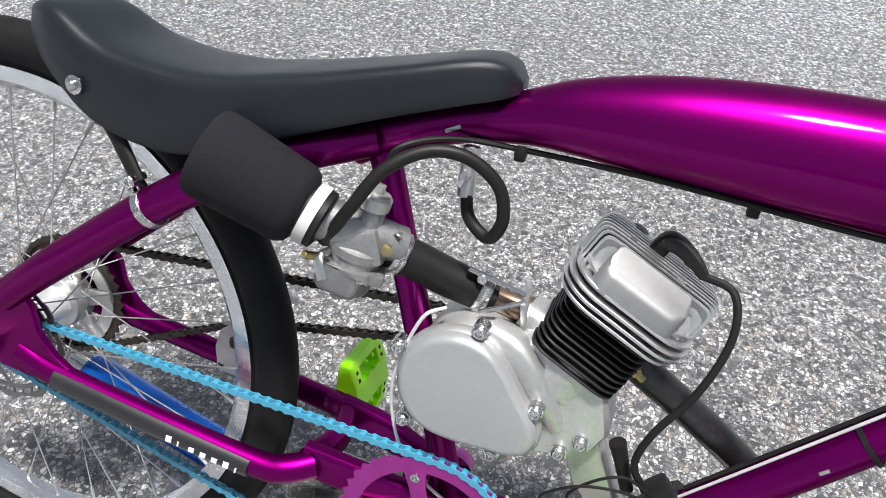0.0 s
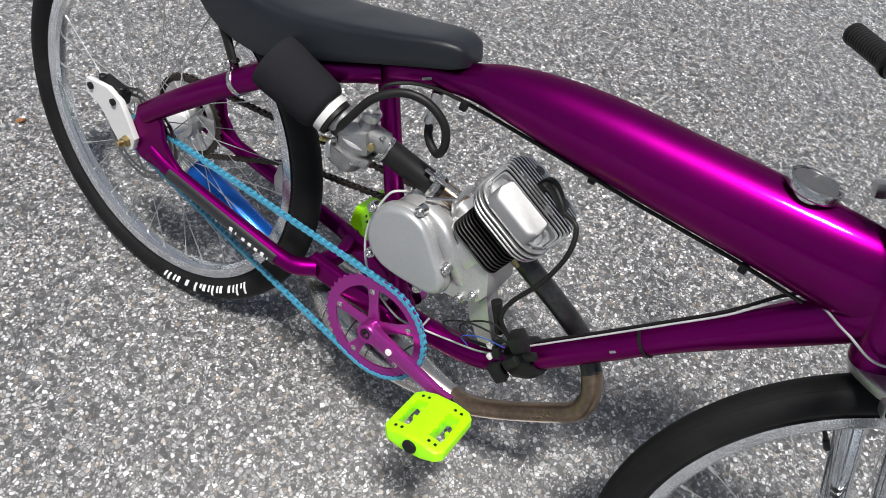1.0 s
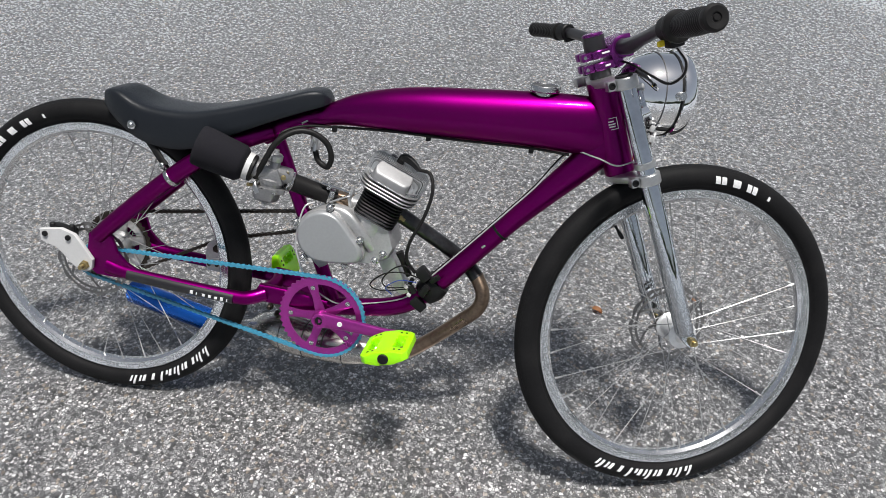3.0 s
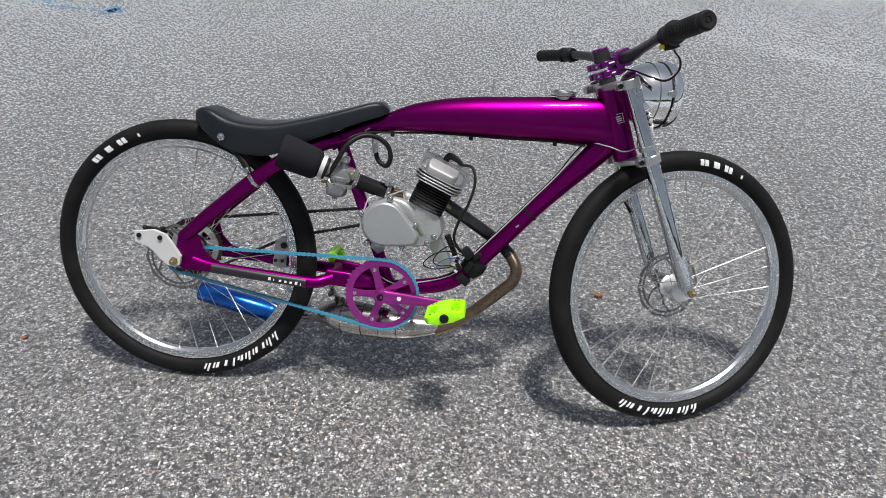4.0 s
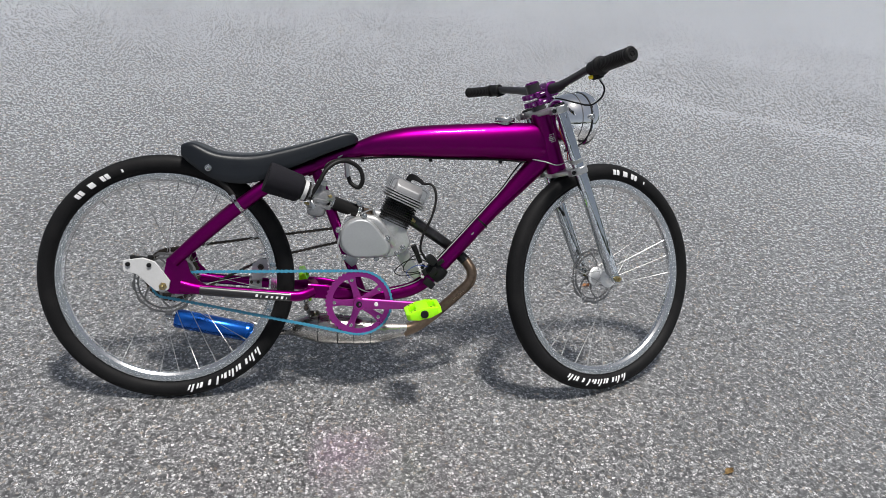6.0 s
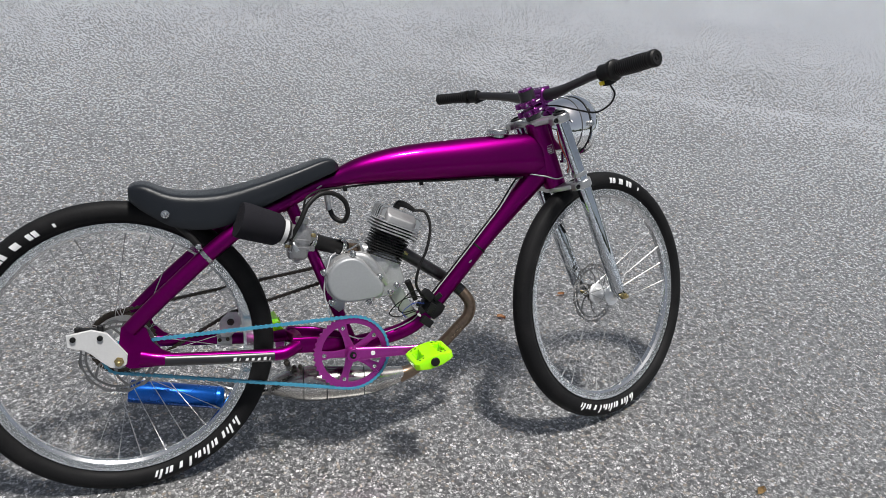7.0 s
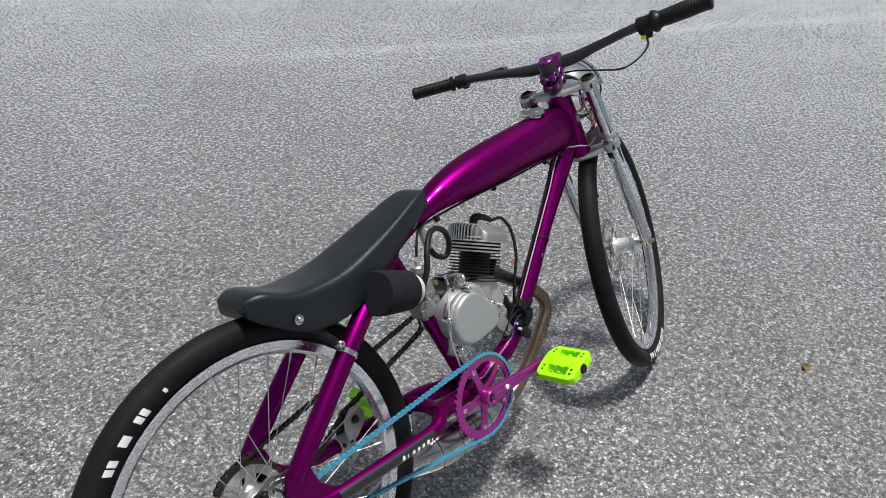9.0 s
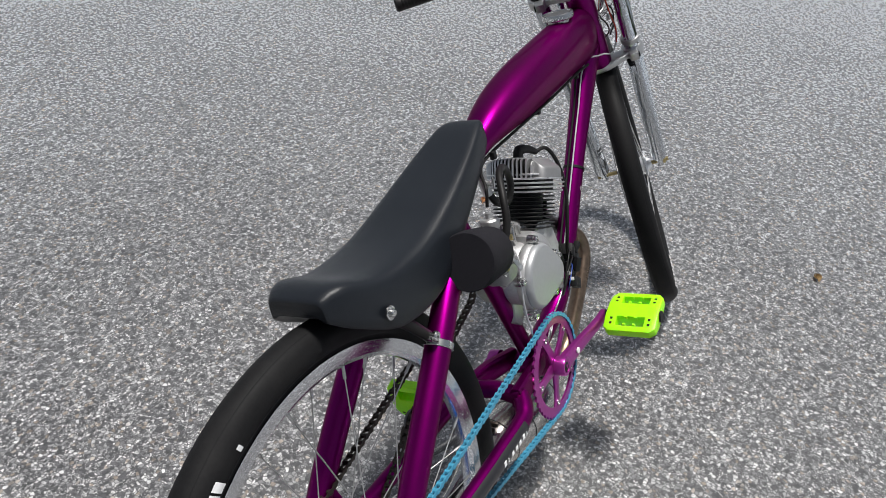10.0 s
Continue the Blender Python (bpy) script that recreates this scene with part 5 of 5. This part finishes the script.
for s in (-1, 1):
    br = B()
    tube(br, [(LEG_U - 0.002, s * (LEG_V - 0.010), 0.118), (0.045, s * 0.066, 0.118), (0.066, s * 0.062, 0.120)], [(0.003, 0.010), (0.003, 0.010), (0.003, 0.009)], 10, 4, power=4)
    part("lamp_bracket", br, CHROME, lamp, shift=FRONT)
cap = B()
lathe(cap, (0.995, -0.0, 0.837), (0.0, 0, 1), [(0, 0), (0.022, 0), (0.022, 0.009), (0.031, 0.010), (0.0325, 0.012), (0.0325, 0.020), (0.031, 0.0225), (0.0285, 0.0225), (0.027, 0.0195), (0.012, 0.018), (0, 0.0175)], 36)
fuel_cap = part("fuel_cap", cap, STEEL, bike, "bright metal fuel cap")
cap = B()
lathe(cap, (0.995, 0, 0.837), (0, 0, 1), [(0.0268, 0.0185), (0.0268, 0.0212), (0.024, 0.0215), (0.010, 0.0205), (0, 0.0203)], 36)
part("cap_top", cap, BOWL_GREY, fuel_cap, "dark dished top")

# ---- wiring block on the down tube
bx = B()
tube(bx, [(0.812, 0, 0.402), (0.798, 0, 0.386), (0.780, 0, 0.368)], [(0.0275, 0.029), (0.030, 0.033), (0.0265, 0.028)], 16, 4, power=2.6)
block(bx, (0.778, -0.022, 0.424), (0.030, 0.030, 0.026), (0, 48, 12), 0.006)
wiring = part("cable_clamp", bx, BLACK_PLASTIC, bike, "black taped wiring clamp")
for c, size, turn in (((0.772, -0.030, 0.352), (0.034, 0.016, 0.022), (0, 40, 10)), ((0.785, -0.034, 0.388), (0.016, 0.012, 0.030), (0, 30, -15)), ((0.757, -0.030, 0.386), (0.020, 0.012, 0.012), (0, 60, 5)), ((0.752, -0.026, 0.404), (0.010, 0.010, 0.016), (0, 25, 0)), ((0.806, -0.030, 0.418), (0.012, 0.012, 0.024), (10, 48, 0))):
    bx = B()
    block(bx, c, size, turn, 0.003)
    part("clip", bx, BLACK_PLASTIC, wiring)
for c in ((0.742, -0.032, 0.392), (0.750, -0.034, 0.374)):
    bx = B()
    block(bx, c, (0.010, 0.008, 0.007), (0, 35, 10), 0.002)
    part("connector", bx, PLAIN_WHITE, wiring, "small white connector")
ln = B()
tube(ln, [(1.19, -0.045, 0.735), (1.155, -0.046, 0.722), (1.112, -0.036, 0.732), (1.060, -0.013, 0.729), (1.000, -0.007, 0.648), (0.951, -0.006, 0.591), (0.870, -0.006, 0.499), (0.785, -0.008, 0.405), (0.74, -0.014, 0.358), (0.67, -0.016, 0.334), (0.60, -0.03, 0.327)], 0.0017, 8, 6)
part("brake_line", ln, PALE_CABLE, bike, "pale braided line along the down tube")
ln = B()
tube(ln, [(1.115, -0.020, 0.735), (1.060, 0.000, 0.730), (1.000, 0.003, 0.649), (0.952, 0.004, 0.592), (0.872, 0.004, 0.501), (0.800, 0.002, 0.423)], 0.0026, 8, 6)
part("wiring_lead", ln, HOSE, bike, "black lead along the down tube")
ks = B()
tube(ks, [(0.404, 0.036, 0.322), (0.398, 0.046, 0.276), (0.410, 0.100, 0.222), (0.430, 0.180, 0.152), (0.448, 0.256, 0.094)], [(0.006, 0.008), 0.0075, 0.0075, 0.007, 0.007], 14, 6)
stand = part("kickstand", ks, STEEL, bike, "grey steel kickstand leg")
ks = B()
tube(ks, [(0.4455, 0.246, 0.104), (0.449, 0.262, 0.0945)], [0.0095, 0.0095], 14, 2)
part("rubber_foot", ks, HOSE, stand)
for x, z, r in ((0.398, 0.262, 0.0065), (0.416, 0.246, 0.0055), (0.432, 0.248, 0.0045)):
    ks = B()
    lathe(ks, (x, 0.020, z), (0, 1, 0), [(0, 0), (r * 0.6, 0), (r, 0.003), (r, 0.012), (r * 1.3, 0.012), (r * 1.3, 0.016), (0, 0.016)], 8)
    part("bolt", ks, DARK_STEEL, stand)

# ---- far side of the rear wheel: sprocket carrier and chain tensioner
sc = B()
lathe(sc, (0, 0.030, 0.365), (0, 1, 0), [(0.012, 0), (0.034, 0.0), (0.036, 0.004), (0.036, 0.030), (0.012, 0.032)], 28)
ring_plate(sc, [(x, z + 0.365) for x, z in circle_pts(0, 0, 0.0690, 60)], [(x, z + 0.365) for x, z in circle_pts(0, 0, 0.0520, 60)], 0.0535, 0.0562)
carrier = part("sprocket_carrier", sc, ALLOY, bike, "alloy sprocket carrier")
for k in range(6):
    ang = radians(60 * k + 15)
    d = Vector((math.cos(ang), 0, math.sin(ang)))
    sc = B()
    tube(sc, [tuple(Vector((0, 0.053, 0.365)) + d * 0.03), tuple(Vector((0, 0.053, 0.365)) + d * 0.070)], [(0.004, 0.013), (0.003, 0.009)], 10, 1, power=4)
    part("arm", sc, ALLOY, carrier)
tn = B()
lathe(tn, (0.225, 0.076, 0.337), (1, 0, -0.06), [(0.016, 0), (0.0195, 0), (0.0195, 0.038), (0.016, 0.038)], 24)
tens = part("chain_tensioner", tn, PLAIN_WHITE, bike, "white band with a dark roller bracket")
tn = B()
tube(tn, [(0.245, 0.082, 0.350), (0.252, 0.080, 0.375), (0.262, 0.070, 0.391)], [(0.003, 0.011), (0.003, 0.011), (0.003, 0.010)], 10, 3, power=4)
part("bracket", tn, DARK_STEEL, tens)
tn = B()
lathe(tn, (0.262, 0.046, 0.391), (0, 1, 0), [(0.006, 0), (0.019, 0), (0.019, 0.004), (0.014, 0.006), (0.014, 0.018), (0.019, 0.020), (0.019, 0.024), (0.006, 0.024)], 24)
part("roller", tn, BOWL_GREY, tens, "dull grey chain roller")
tn = B()
slab(tn, [(0.236, 0.352), (0.258, 0.350), (0.284, 0.372), (0.290, 0.396), (0.280, 0.416), (0.258, 0.418), (0.238, 0.400), (0.232, 0.374)], 0.0385, 0.0420, 0.001)
part("plate", tn, CAST, tens, "grey cast bracket plate")
tn = B()
lathe(tn, (0.262, 0.0385, 0.391), (0, -1, 0), [(0.010, 0), (0.010, 0.0015), (0.0075, 0.002), (0.0075, 0.007), (0, 0.0075)], 6)
part("bolt", tn, DARK_STEEL, tens)
for x in (0.232, 0.252):
    tn = B()
    lathe(tn, (x, 0.0585, 0.340), (0, -1, 0), [(0.005, 0), (0.005, 0.004), (0, 0.0045)], 10)
    part("band_bolt", tn, DARK_STEEL, tens)

# ---- thin cables and wires
cc = B()
tube(cc, [(0.530, -0.040, 0.566), (0.512, -0.055, 0.556), (0.496, -0.057, 0.500), (0.494, -0.056, 0.460), (0.503, -0.054, 0.420), (0.515, -0.045, 0.380)], 0.0019, 8, 6)
part("clutch_cable", cc, PALE_CABLE, bike, "pale thin clutch cable")
for line in ([(0.775, -0.03, 0.415), (0.735, -0.05, 0.432), (0.695, -0.055, 0.425), (0.664, -0.05, 0.394), (0.690, -0.04, 0.378), (0.745, -0.03, 0.386)],
             [(0.775, -0.03, 0.420), (0.740, -0.045, 0.446), (0.712, -0.05, 0.436), (0.690, -0.046, 0.405), (0.705, -0.04, 0.388), (0.755, -0.03, 0.392)]):
    cc = B()
    tube(cc, line, 0.0016, 8, 6)
    part("wire", cc, HOSE, bike, "thin black wire")
cc = B()
tube(cc, [(0.515, -0.045, 0.378), (0.545, -0.038, 0.348), (0.585, -0.034, 0.328), (0.622, -0.032, 0.338), (0.632, -0.028, 0.362)], 0.0019, 8, 6)
part("cable_loop", cc, PALE_CABLE, bike, "pale cable curving behind the chainring")
BLUE_WIRE = material("blue_wire", (0.015, 0.05, 0.28), 0.4)
cc = B()
tube(cc, [(0.765, -0.032, 0.405), (0.730, -0.048, 0.412), (0.700, -0.050, 0.392), (0.712, -0.040, 0.372)], 0.0010, 8, 6)
part("wire", cc, BLUE_WIRE, bike, "thin blue wire")
tb = B()
tube(tb, [(0.745, -0.020, 0.415), (0.733, -0.024, 0.445), (0.722, -0.026, 0.470)], [0.007, 0.0075, 0.009], 12, 4)
part("rubber_tab", tb, HOSE, bike)
for x, z in ((0.936, 0.538), (1.050, 0.664)):
    zt = B()
    lathe(zt, (x, 0, z), (0.675, 0, 0.738), [(0.0217, -0.0025), (0.0232, -0.0025), (0.0232, 0.0025), (0.0217, 0.0025)], 24)
    part("cable_tie", zt, BLACK_PLASTIC, bike)
RED_WIRE = material("red_wire", (0.45, 0.03, 0.01), 0.45)
for line, mat in (([(0.020, -0.050, 0.150), (0.014, -0.052, 0.110), (0.018, -0.056, 0.060), (0.012, -0.050, 0.030)], RED_WIRE), ([(0.024, -0.048, 0.150), (0.020, -0.052, 0.100), (0.026, -0.055, 0.060), (0.016, -0.047, 0.020)], PLAIN_WHITE)):
    cc = B()
    tube(cc, line, 0.0016, 8, 6)
    part("wire", cc, mat, bike, shift=FRONT)
for line, mat in (([(0.072, -0.028, 0.100), (0.062, -0.050, 0.084), (0.050, -0.056, 0.058), (0.040, -0.040, 0.036)], HOSE),
                  ([(0.074, -0.020, 0.094), (0.070, -0.046, 0.072), (0.056, -0.052, 0.050), (0.046, -0.030, 0.030)], PALE_CABLE),
                  ([(0.066, -0.032, 0.110), (0.052, -0.056, 0.098), (0.044, -0.058, 0.074), (0.052, -0.046, 0.050)], HOSE),
                  ([(0.070, -0.010, 0.090), (0.064, -0.036, 0.060), (0.050, -0.040, 0.040), (0.040, -0.020, 0.026)], DARK_STEEL)):
    cc = B()
    tube(cc, line, 0.0017, 8, 6)
    part("wire", cc, mat, bike, shift=FRONT)
for c in ((0.062, -0.054, 0.080), (0.054, -0.057, 0.062), (0.066, -0.046, 0.066)):
    cc = B()
    block(cc, c, (0.009, 0.007, 0.013), (20, 30, 10), 0.002)
    part("connector", cc, PLAIN_WHITE, bike, "small pale wire connector", shift=FRONT)
br = B()
tube(br, [(0.046, -0.246, 0.244), (0.060, -0.240, 0.216), (0.064, -0.212, 0.190), (0.058, -0.165, 0.176), (0.052, -0.115, 0.190), (0.044, -0.055, 0.212), (0.036, 0.0, 0.222)], [0.0026, 0.0026, 0.0026, 0.0028, 0.0024, 0.0022, 0.0022], 10, 6)
part("throttle_cable_end", br, HOSE, bike, "black cable looping from the throttle", shift=FRONT)
br = B()
tube(br, [(0.047, -0.246, 0.246), (0.061, -0.2395, 0.217), (0.065, -0.211, 0.190), (0.060, -0.170, 0.1765)], 0.0034, 10, 6)
part("cable_elbow", br, CABLE_SILVER, bike, "bright cable elbow", shift=FRONT)
lv = B()
tube(lv, [(0.040, 0.222, 0.272), (0.062, 0.198, 0.268), (0.074, 0.158, 0.265), (0.076, 0.136, 0.264)], [(0.005, 0.009), (0.004, 0.008), (0.004, 0.007), (0.005, 0.006)], 12, 5, ref=(0, 0, 1))
lever = part("clutch_lever", lv, BLACK_SATIN, bike, "short black lever", shift=FRONT)
lv = B()
rod(lv, (0.076, 0.142, 0.264), (0.077, 0.124, 0.263), 0.005, 10)
part("adjuster", lv, ALLOY, lever, shift=FRONT)

# ---- printed marks that stand for lettering
dm = B()
for k, (tall, wide) in enumerate(((0.0100, 0.0085), (0.0082, 0.0024), (0.0078, 0.0082), (0.0078, 0.0082), (0.0078, 0.0082), (0.0100, 0.0082), (0.0082, 0.0024))):
    t = k / 6.4
    x, z, y = 0.256 + 0.092 * t, 0.3297 - 0.0098 * t, -0.0936 + 0.0013 * t
    wide, tall = wide * 0.85, tall * 0.8
    slab(dm, [(x, z), (x + wide, z), (x + wide + 0.0012, z + tall), (x + 0.0012, z + tall)], y, y + 0.003, 0.0003)
part("decal", dm, WHITE_INK, bike, "white printed marks on the chainstay")
bd = B()
m = FRONT @ Matrix.Rotation(radians(-STEER), 4, "Z")
for x0, x1, z0, z1 in ((-0.011, 0.011, 0.0, 0.0014), (-0.011, 0.011, 0.0226, 0.024), (-0.011, -0.0096, 0.0, 0.024), (0.0096, 0.011, 0.0, 0.024), (-0.007, 0.006, 0.005, 0.0075), (-0.007, 0.007, 0.010, 0.0125), (-0.007, 0.004, 0.0155, 0.018)):
    ys = [-math.sqrt(0.0300**2 - x * x) - 0.0003 for x in (x0, (x0 + x1) / 2, x1)]
    cols = [(x, y) for x, y in zip((x0, (x0 + x1) / 2, x1), ys)]
    for (xa, ya), (xb, yb) in zip(cols, cols[1:]):
        v = [bd.verts.new(p) for p in ((xa + 0.004, ya, z0 + 0.095), (xb + 0.004, yb, z0 + 0.095), (xb + 0.004, yb, z1 + 0.095), (xa + 0.004, ya, z1 + 0.095))]
        bd.faces.new(v)
part("head_badge", bd, WHITE_INK, bike, "white outlined square badge", shift=m)
lg = B()
slab(lg, circle_pts(0.607, 0.302, 0.0060, 14), -0.084, -0.0868, 0.0004)
part("crank_logo", lg, WHITE_INK, crank, "round white print")
for x, z, a, w in ((0.905, 0.506, 45, 0.010), (0.500, 0.735, 30, 0.016)):
    sf = B()
    block(sf, (x, -0.0205, z), (w, 0.003, 0.004), (0, -a, 0), 0.001)
    part("paint_chip", sf, ALLOY, bike, "bare metal chip in the paint")

# ---------------------------------------------------------------- on the ground
LEAF = material("dry_leaf", (0.34, 0.22, 0.09), 0.7, 0, 0, 0.1, 0.35, 120)
LEAF_RED = material("orange_leaf", (0.42, 0.2, 0.085), 0.7, 0, 0, 0.1, 0.3, 120)
BLUE_PAINT = material("blue_spray_paint", (0.2, 0.4, 0.62), 0.8, 0, 0, 0.1, 0.3, 60, 0.5, 400)


def leaf(x, y, turn, size, mat, label):
    """A curled leaf with a midrib, lying on the ground."""
    bm = B()
    rows = []
    for i in range(9):
        t = i / 8
        w = 0.34 * math.sin(math.pi * min(1.0, t * 0.92 + 0.06)) ** 0.8
        rows.append([bm.verts.new((size * (t - 0.5), size * w * k, size * (0.10 + 0.22 * abs(k) ** 1.5 * (0.4 + t) + 0.10 * math.sin(5 * t + k) - 0.04))) for k in (-1, -0.5, 0, 0.5, 1)])
    for p, q in zip(rows, rows[1:]):
        for k in range(4):
            bm.faces.new((p[k], p[k + 1], q[k + 1], q[k]))
    bmesh.ops.solidify(bm, geom=bm.faces[:], thickness=0.0005)
    tube(bm, [(size * -0.8, 0, size * 0.02), (size * -0.5, 0, size * 0.09), (0, 0, size * 0.085)], 0.0006, 6, 3)
    low = min(v.co.z for v in bm.verts)
    bmesh.ops.translate(bm, vec=(0, 0, -low), verts=bm.verts)
    ob = part("leaf", bm, mat, None)
    ob.matrix_world = pose(x, y, 0.0005, 0, 0, turn)
    return tagged(ob, label, "leaf", "fallen leaves")


leaf(1.612, -0.532, 20, 0.032, LEAF, "dry yellow-brown leaf lying on the asphalt")
leaf(1.207, 0.391, -35, 0.032, LEAF_RED, "dry orange-brown leaf on the asphalt behind the wheel")
leaf(-0.553, -0.034, 60, 0.022, LEAF_RED, "small orange leaf scrap on the asphalt")
leaf(1.491, 0.488, 10, 0.030, LEAF_RED, "faded orange leaf on the asphalt")


def spray_mark(x, y, rx, ry, turn, count, seed):
    """Blue survey paint, worn to flecks on the tops of the chips."""
    rng = random.Random(seed)
    bm = B()
    for _ in range(count):
        u, v = rng.gauss(0, 0.45) * rx, rng.gauss(0, 0.45) * ry
        r = rng.uniform(0.004, 0.012)
        pts = [bm.verts.new((u + r * rng.uniform(0.6, 1.2) * math.cos(k * 1.047), v + r * rng.uniform(0.6, 1.2) * math.sin(k * 1.047), 0.0)) for k in range(6)]
        bm.faces.new(pts)
    ob = part("paint_mark", bm, BLUE_PAINT, None)
    ob.matrix_world = pose(x, y, 0.004, 0, 0, turn)
    return tagged(ob, "faded blue spray paint mark worn into the asphalt", "paint mark", "paint marks", "stuff")


spray_mark(-1.737, 3.117, 0.07, 0.09, 10, 170, 3)
spray_mark(-2.347, 3.299, 0.20, 0.08, -10, 190, 4)
spray_mark(-2.02, 3.12, 0.26, 0.03, -8, 90, 5)
